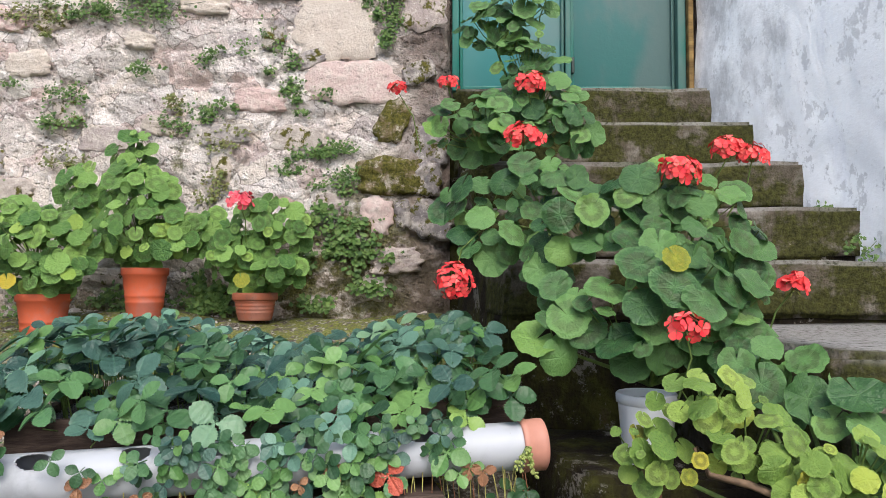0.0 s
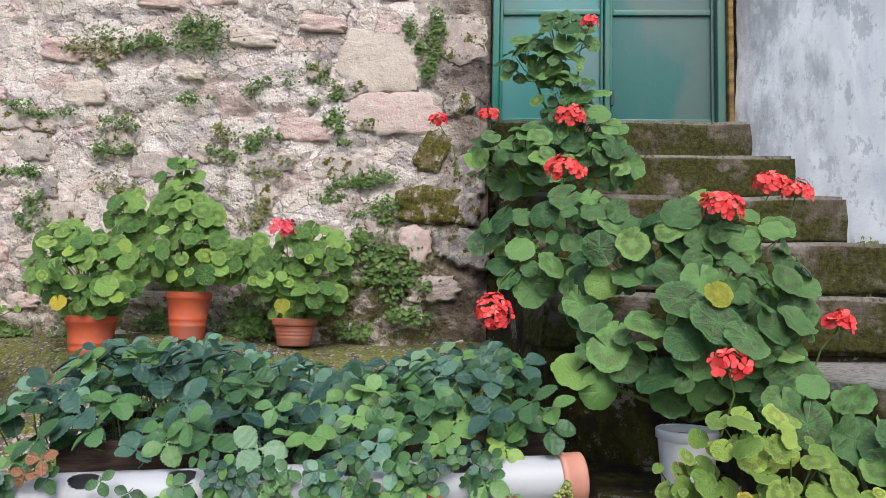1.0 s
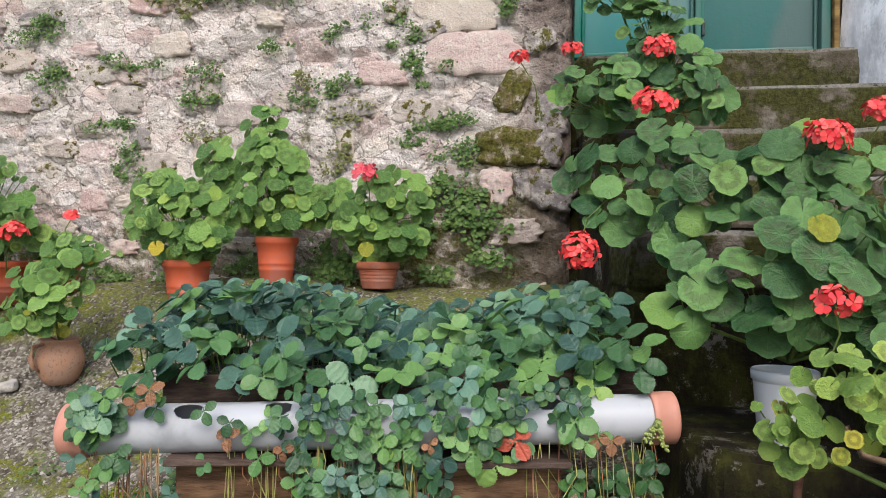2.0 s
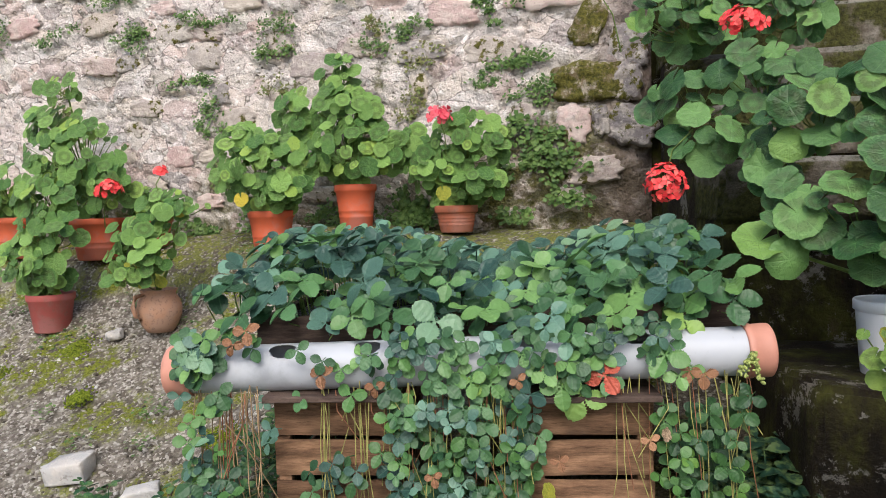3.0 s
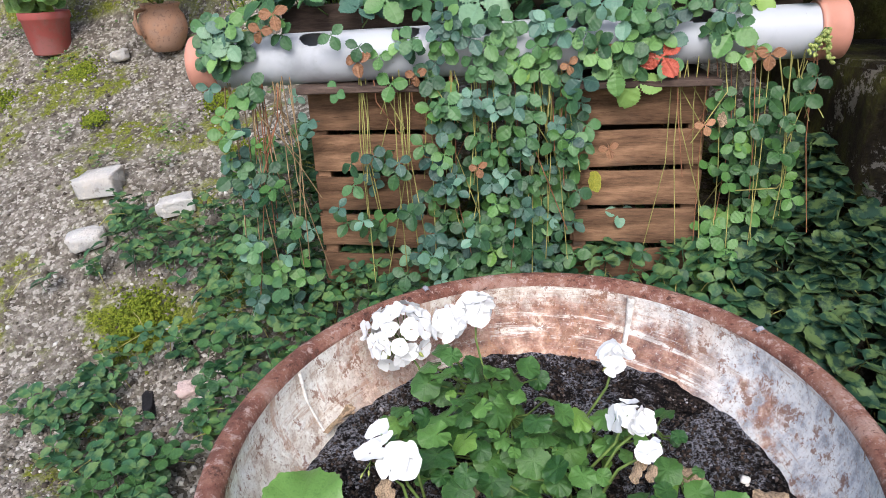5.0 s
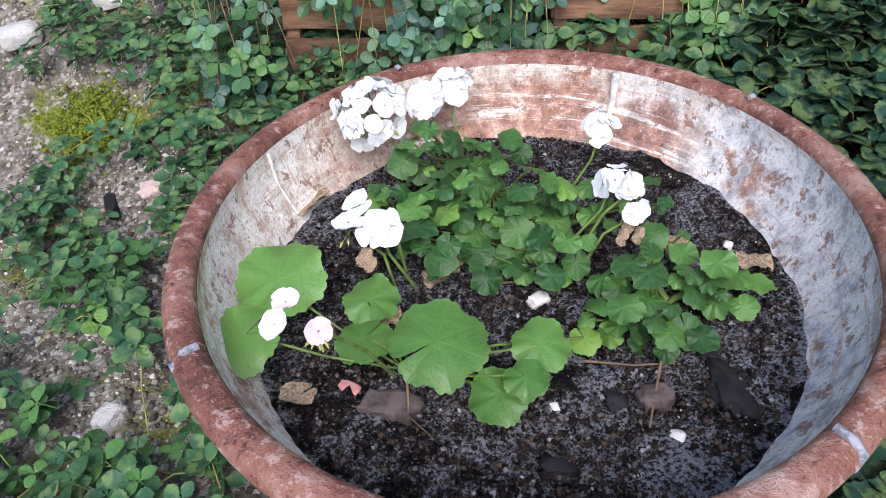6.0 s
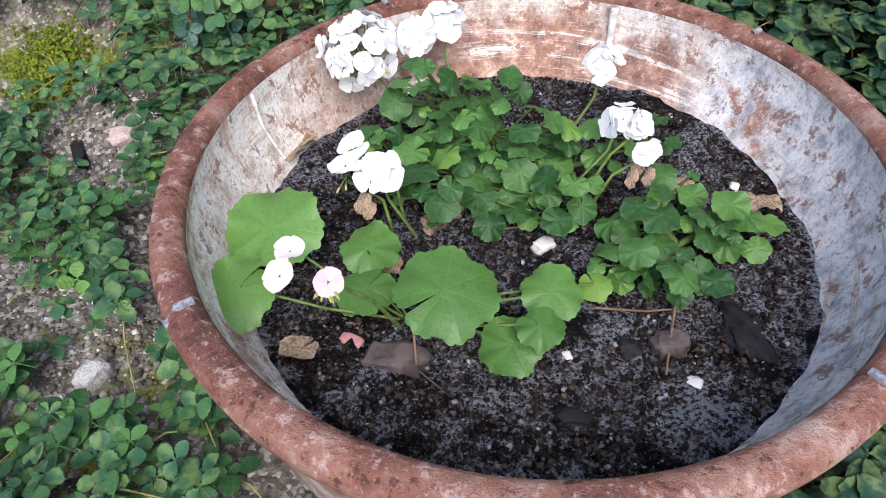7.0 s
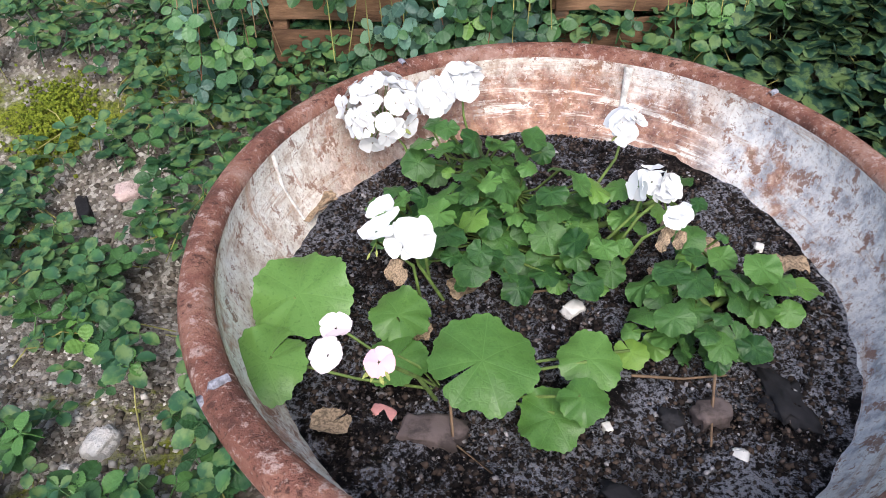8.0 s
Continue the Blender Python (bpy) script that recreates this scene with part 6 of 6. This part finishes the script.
def ground_cover():
    """Strawberries rooted in the earth round the tub: the nearest as leaves of their own, the rest joined."""
    near = thing("strawberry_patch", (-0.95, 0.9, -0.1), "low strawberry plants covering the earth beside the tub", "strawberry plants")
    g = random.Random(123)
    shapes = [strawberry_leaf(s, 11) for s in range(230, 238)]
    mass, broad, runners = Heap(), Heap(), Heap()
    made = 0
    for i in range(9000):
        x, y = g.uniform(-1.85, 1.1), g.uniform(0.0, 2.0)
        d = math.hypot(x - TUB.x, y - TUB.y)
        if d < 0.47:
            continue
        cover = 0.5 + 0.5 * noise.noise(Vector((x * 2.2, y * 2.2, 4.0))) + 0.35 * noise.noise(Vector((x * 6, y * 6, 9)))
        if y > 1.15:
            cover += 0.5
        if x > 0.1:
            cover += 0.6
        if x < -0.62 and y < 1.3:
            cover += 0.75 * noise.noise(Vector((x * 3.4, y * 3.4, 14.0))) + 0.1
        if x > -0.95 and y < 0.62:
            cover += 0.7
        for bx, by, ba, bb in ((-1.715, 1.81, 0.12, 0.09), (-1.42, 1.75, 0.09, 0.08), (-1.65, 1.63, 0.10, 0.08), (-1.38, 1.465, 0.20, 0.11), (-1.15, 1.25, 0.10, 0.09), (-1.07, 0.83, 0.10, 0.08), (-0.83, 0.70, 0.11, 0.07), (-1.62, 1.32, 0.24, 0.22), (-1.78, 1.60, 0.14, 0.14), (-1.60, 1.0, 0.22, 0.2)):
            q = math.hypot((x - bx) / ba, (y - by) / bb) + 0.5 * noise.noise(Vector((x * 9, y * 9, 2)))
            if q < 1:
                cover -= 1.2
        if x < -1.0:
            cover -= 0.35 * (-1.0 - x) / 0.5 + (0.1 if y < 1.0 else -0.05)
        if -1.22 < x < -0.78 and y > 1.4:
            cover += 0.7
        elif y > 1.76 and x < 0.1:
            cover -= 0.9 + y - 1.76
        elif y > 1.15 and x > -1.65:
            cover += 0.5
        if cover < 0.42 + 0.3 * g.random():
            continue
        z = ground_z(x, y) + g.uniform(0.02, 0.10) + (0.05 if y > 1.2 and x > -1.1 else 0)
        n = Vector((g.uniform(-0.35, 0.35), g.uniform(-0.5, 0.15), 1))
        m = facing(Vector((x, y, z)), n, Vector((g.uniform(-1, 1), g.uniform(-1, 1), -0.2)), g.uniform(0.036, 0.076) * (1.6 if x > 0.1 else 1))
        if made < 300 and -1.15 < x < -0.55 and y < 1.35:
            made += 1
            part("leaf", g.choice(SG), None, near, m=m)
        else:
            v, f = g.choice(shapes)
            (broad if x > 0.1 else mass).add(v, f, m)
        if g.random() < 0.12:
            e = Vector((x + g.uniform(-0.12, 0.12), y + g.uniform(-0.12, 0.12), 0))
            e.z = ground_z(e.x, e.y) + 0.02
            v, f = tube([Vector((x, y, z - 0.02)), (Vector((x, y, z)) + e) / 2 + Vector((0, 0, 0.01)), e], 0.0014, 4)
            runners.add(v, f)
    tagged(part("runner", runners.mesh("runner", RUNNER), None, near), kind="stuff")
    tones = [(0.008, 0.033, 0.018), (0.017, 0.058, 0.028), (0.028, 0.090, 0.040), (0.055, 0.14, 0.045), (0.13, 0.25, 0.06)]
    tagged(part("strawberry_cover", mass.mesh("strawberry_cover", leaf_mass("strawberry_cover_leaf", tones, 22)), None, None), "dense strawberry leaves covering the ground round the planter", "strawberry plants", kind="stuff")
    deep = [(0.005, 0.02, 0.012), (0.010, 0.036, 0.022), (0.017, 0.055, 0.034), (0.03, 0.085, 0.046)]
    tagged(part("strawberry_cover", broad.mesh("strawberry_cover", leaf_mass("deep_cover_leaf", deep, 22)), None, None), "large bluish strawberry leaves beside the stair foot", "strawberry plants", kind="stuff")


def big_leaf_plant():
    """A broad-leaved plant low beside the stair."""
    plant = thing("geranium_plant", (0.62, 1.10, -0.1), "broad leaved green plant growing beside the stair", "plant")
    foliage(plant, (0.60, 1.12, -0.08), [(0.52, 1.12, 0.22, 0.13, 0.09), (0.60, 1.05, 0.10, 0.14, 0.09), (0.66, 1.15, 0.33, 0.10, 0.08)], SG, 0.11, 2.2, 501, toward=(0, -0.3, 0.8))


def gravel():
    h = Heap()
    g = random.Random(31)
    for i in range(26000):
        x = g.uniform(-3.3, -0.3) if g.random() < 0.93 else g.uniform(-0.3, 0.2)
        y = g.uniform(0.05, 2.95)
        if i % 6 == 0:
            x, y = g.uniform(-1.5, -0.68), g.uniform(0.4, 1.4)
        if (y > 2.5 and g.random() < 0.6) or (x > -0.85 and y > 1.2):
            continue
        if math.hypot(x - TUB.x, y - TUB.y) < 0.4:
            continue
        s = g.choice((0.002, 0.0025, 0.003, 0.003, 0.004, 0.0045, 0.006, 0.009))
        k = [g.uniform(0.7, 1.3) * s for q in range(6)]
        v = [(k[0], 0, 0), (-k[1], 0, 0), (0, k[2], 0), (0, -k[3], 0), (0, 0, k[4] * 0.7), (0, 0, -k[5])]
        f = [(0, 2, 4), (2, 1, 4), (1, 3, 4), (3, 0, 4), (2, 0, 5), (1, 2, 5), (3, 1, 5), (0, 3, 5)]
        z = ground_z(x, y) + 0.022 * float(fractal(np.array(x * 2.6 + 50), np.array(y * 2.6 + 50), 3, 5))
        h.add(v, f, pose(x, y, z + s * 0.2, g.uniform(-30, 30), g.uniform(-30, 30), g.uniform(0, 360)))
    tagged(part("gravel", h.mesh("gravel", PEBBLE), None, None), "loose grit and small pebbles over the bank", "gravel", kind="stuff")


def rocks():
    for i, (x, y, s, mat, turn, square, label) in enumerate((
            (-1.715, 1.83, (0.066, 0.045, 0.034), ROCK, 8, 0.22, "squarish pale granite block on the bank"),
            (-1.42, 1.78, (0.050, 0.030, 0.024), ROCK, 25, 0.28, "pale white angular rock among the leaves"),
            (-1.65, 1.655, (0.052, 0.040, 0.026), ROCK, 34, 0.5, "rounded pale grey rock on the bank"),
            (-2.035, 2.43, (0.032, 0.024, 0.02), ROCK, 51, 0.6, "small white pebble on the bank"),
            (-0.885, 0.733, (0.026, 0.021, 0.017), ROCK, 68, 0.6, "pale tan pebble on the earth"),
            (-0.915, 0.676, (0.014, 0.011, 0.01), ROCK, 85, 0.6, "small white pebble on the earth"),
            (-1.21, 1.265, (0.075, 0.013, 0.013), CHAR, -53, 0.4, "charred stick end on the earth"),
            (-1.13, 1.31, (0.026, 0.022, 0.016), PINK_STONE, 20, 0.5, "pinkish brick fragment on the earth"),
            (-1.19, 1.40, (0.024, 0.018, 0.014), CHAR, 60, 0.6, "dark stone on the earth"))):
        bm = chunk(i + 30, *s, square, 0.6 if i < 3 else 1.0)
        bm.transform(pose(x, y, ground_z(x, y) + s[2] * 0.75, 6, -8, turn))
        tagged(part("rock" if mat == ROCK else "stone", bm, mat, None), label, "rock", "rocks on the bank")


def leafy_clump(x, z, w, h, n, seed, material, y=3.078, leaf=0.0085, name="wall_fern", label="small green plant rooted in the wall"):
    g = random.Random(seed)
    heap = Heap()
    knots = [(g.gauss(0, 0.4), g.gauss(0, 0.4), g.uniform(0.08, 0.3)) for k in range(6)]
    for i in range(int(n * (3.2 if leaf < 0.01 else 1.7))):
        ku, kq, kr = g.choice(knots)
        u, q = ku + g.gauss(0, kr), kq + g.gauss(0, kr)
        p = Vector((x + u * w, y - abs(g.gauss(0, 0.3)) * min(w, h) * 0.3, z + q * h))
        s = leaf * g.uniform(0.6, 1.3)
        v = [(0, 0, 0), (s, -s * 0.75, s * 0.15), (s * 1.7, 0, 0), (s, s * 0.75, s * 0.15)]
        heap.add(v, [(0, 1, 2), (0, 2, 3)], facing(p, Vector((g.uniform(-0.6, 0.6), -0.8, g.uniform(-0.1, 0.9))), Vector((u + g.uniform(-0.6, 0.6), -0.5, q + g.uniform(-0.7, 0.4))), 1))
    for i in range(max(3, n // 14)):
        e = Vector((x + g.gauss(0, 0.35) * w, y - 0.02, z + g.gauss(0, 0.35) * h))
        v, f = tube([(x, y + 0.04, z - h * 0.2), e], 0.0012, 3)
        heap.add(v, f)
    return tagged(part(name, heap.mesh(name, material), None, None), label, "wall plant", "plants in the wall", "stuff")


def wall_plants():
    spots = [(-1.52, 2.29, 0.20, 0.10, 170), (-1.64, 1.86, 0.14, 0.12, 110), (-1.22, 2.33, 0.20, 0.12, 190), (-0.23, 2.30, 0.10, 0.17, 230), (-0.59, 1.89, 0.11, 0.06, 80), (-0.97, 1.83, 0.10, 0.08, 70), (-0.49, 1.67, 0.13, 0.04, 70), (-0.70, 2.11, 0.11, 0.09, 70), (-1.12, 1.80, 0.08, 0.07, 45), (-3.25, 1.99, 0.2, 0.2, 220), (-1.96, 1.53, 0.10, 0.12, 90), (-2.04, 1.69, 0.14, 0.06, 70), (-0.44, 1.55, 0.13, 0.06, 90), (-0.52, 1.66, 0.14, 0.04, 60), (-2.86, 1.94, 0.14, 0.06, 60), (-2.38, 1.93, 0.10, 0.08, 60), (-2.46, 2.15, 0.22, 0.09, 150), (-2.01, 1.98, 0.16, 0.05, 80), (-2.40, 1.91, 0.1, 0.06, 50), (-0.98, 2.10, 0.08, 0.06, 40), (-1.30, 2.02, 0.09, 0.05, 40), (-0.64, 1.60, 0.06, 0.04, 40)]
    for i, (x, z, w, h, n) in enumerate(spots):
        leafy_clump(x, z, w, h, n, 600 + i, FERN)
    for i, (x, z, w, h, n) in enumerate(((-1.77, 2.24, 0.14, 0.07, 90), (-0.99, 1.52, 0.08, 0.09, 70), (-1.15, 1.86, 0.07, 0.05, 40), (-2.84, 1.62, 0.1, 0.1, 60), (-0.90, 1.72, 0.1, 0.05, 40), (-1.60, 1.62, 0.1, 0.05, 40), (-1.95, 1.27, 0.06, 0.10, 50))):
        leafy_clump(x, z, w, h, n, 650 + i, FERN_DRY, label="half dry plant rooted in the wall")
    for i, (x, z, w, h, n) in enumerate(((-0.46, 1.37, 0.15, 0.07, 150), (-0.34, 1.22, 0.10, 0.09, 90), (-0.56, 1.24, 0.08, 0.08, 60), (-1.30, 1.02, 0.14, 0.06, 110), (-0.95, 1.04, 0.12, 0.07, 130), (-1.72, 0.98, 0.16, 0.08, 110), (-2.70, 0.96, 0.2, 0.1, 160), (-2.05, 0.99, 0.16, 0.06, 100), (-1.33, 1.00, 0.10, 0.07, 120), (-0.98, 1.02, 0.10, 0.05, 100), (-1.00, 1.10, 0.07, 0.06, 80), (-0.42, 1.28, 0.14, 0.09, 160), (-0.30, 1.10, 0.10, 0.06, 70), (-0.50, 1.02, 0.12, 0.03, 60))):
        leafy_clump(x, z, w, h, n, 680 + i, FERN, y=3.05, leaf=0.014, name="creeper", label="creeping green plant at the foot of the wall")


def moss_cushions():
    """Low bright moss cushions on the bank, each a lumpy dome of short tufts."""
    a = Mat("cushion_moss", 0.9, 0.15)
    a.world_co()
    a.colour(a.ramp(a.noise(90, 4, 0.7), [(0.25, (0.06, 0.085, 0.008)), (0.5, (0.16, 0.21, 0.02)), (0.8, (0.30, 0.34, 0.04))]))
    a.bump(a.noise(220, 3, 0.7), 0.8, 0.006)
    g = random.Random(64)
    bit = [(1, 0, 0), (-1, 0, 0), (0, 1, 0), (0, -1, 0), (0, 0, 1), (0, 0, -1)]
    tri = [(0, 2, 4), (2, 1, 4), (1, 3, 4), (3, 0, 4), (2, 0, 5), (1, 2, 5), (3, 1, 5), (0, 3, 5)]
    for x, y, r, n in ((-1.95, 2.13, 0.040, 420), (-2.17, 2.36, 0.075, 420), (-1.50, 2.22, 0.07, 300), (-1.30, 2.00, 0.07, 260), (-1.60, 2.62, 0.09, 420), (-1.36, 1.47, 0.10, 700), (-2.40, 2.2, 0.09, 260)):
        h = Heap()
        for k in range(n):
            px, py = x + g.gauss(0, 0.5) * r, y + g.gauss(0, 0.4) * r
            far = math.hypot(px - x, py - y) / r
            q = g.uniform(0.003, 0.0065)
            h.add(bit, tri, pose(px, py, ground_z(px, py) + 0.010 * max(0, 1 - far) + 0.004, g.uniform(-40, 40), g.uniform(-40, 40), g.uniform(0, 90)) @ Matrix.Scale(q, 4))
        tagged(part("moss_cushion", h.mesh("moss_cushion", a.m), None, None), "bright green moss cushion on the gravelly bank", "moss", "moss cushions", "stuff")


def bank_weeds():
    """Small weeds scattered over the gravel of the bank."""
    g = random.Random(47)
    for x, y, r, n in ((-2.02, 2.05, 0.05, 22), (-1.62, 2.08, 0.07, 46), (-1.50, 2.30, 0.09, 60), (-1.72, 2.48, 0.07, 40), (-2.28, 2.42, 0.10, 60), (-2.05, 2.62, 0.12, 90), (-1.60, 2.78, 0.12, 110), (-1.34, 2.30, 0.08, 50), (-1.78, 1.95, 0.06, 20), (-2.60, 2.55, 0.14, 90), (-1.55, 1.95, 0.06, 30)):
        h = Heap()
        for k in range(n):
            px, py = x + g.gauss(0, 0.5) * r, y + g.gauss(0, 0.4) * r
            q = g.uniform(0.006, 0.013)
            v = [(0, 0, 0), (q, -q * 0.6, q * 0.15), (q * 1.6, 0, 0), (q, q * 0.6, q * 0.15)]
            h.add(v, [(0, 1, 2), (0, 2, 3)], facing(Vector((px, py, ground_z(px, py) + g.uniform(0.008, 0.03))), Vector((g.uniform(-0.5, 0.5), g.uniform(-0.7, 0.2), 1)), Vector((g.uniform(-1, 1), g.uniform(-1, 1), 0.1)), 1))
        tagged(part("bank_weed", h.mesh("bank_weed", FERN), None, None), "small green weed growing in the gravel", "weed", "weeds on the bank", "stuff")


def step_weeds():
    for i, (x, y, z, w, h, n) in enumerate(((1.35, 2.60, 1.385, 0.05, 0.025, 30), (1.43, 2.45, 1.215, 0.06, 0.05, 45))):
        leafy_clump(x, z, w, h, n, 720 + i, FERN, y=y, leaf=0.010, name="step_weed", label="small green weed on the stair by the white wall")


def cap_sprig():
    """A small pale succulent sprig hanging against the pipe's end cap: fleshy leaves along short stems."""
    g = random.Random(8)
    sprig = thing("succulent_sprig", FP @ Vector((P_LEN - 0.035, -0.055, 0.0)), "pale yellow-green succulent sprig hanging on the pipe end", "succulent")
    lump = mesh_of("leaf", *lathe([(0.0005, -1), (0.45, -0.6), (0.62, 0.1), (0.45, 0.7), (0.0005, 1)], 8), plain("succulent_leaf", (0.34, 0.40, 0.12), 0.5, 0.3, 3))
    stems = Heap()
    for k in range(9):
        foot = Vector((P_LEN - 0.045, -0.060, 0.012))
        tip = Vector((P_LEN - 0.045 + g.gauss(0, 0.018), -0.066, -0.030 + g.gauss(0, 0.014)))
        v, f = tube([FP @ foot, FP @ ((foot + tip) / 2 + Vector((0, -0.006, 0.004))), FP @ tip], 0.0012, 4)
        stems.add(v, f)
        for i in range(7):
            p = foot.lerp(tip, 0.35 + 0.65 * i / 6)
            out = Vector((g.uniform(-1, 1), g.uniform(-1.2, -0.2), g.uniform(-0.7, 0.7))).normalized()
            part("leaf", lump, None, sprig, m=facing(FP @ (p + out * 0.005), out, Vector((0, 0, 1)), g.uniform(0.0045, 0.0075), 0.8))
    part("stem", stems.mesh("stem", STEM), None, sprig)


def metal_rod():
    v, f = lathe([(0.0005, 0.62), (0.008, 0.618), (0.010, 0.61), (0.010, 0.60), (0.0085, 0.59), (0.0085, 0.0), (0.0005, 0.0)], 14)
    ob = part("metal_rod", mesh_of("metal_rod", v, f, plain("rusty_rod", (0.20, 0.09, 0.06), 0.7, 0.5)), None, None, m=pose(0.456, 1.62, 0.05, 0, 2, 0))
    tagged(ob, "thin rusty metal rod standing beside the stair", "rod")


step_weeds()
cap_sprig()
metal_rod()
ground_cover()
big_leaf_plant()
gravel()
rocks()
wall_plants()
moss_cushions()
bank_weeds()
build_wall_stones(NORTH)
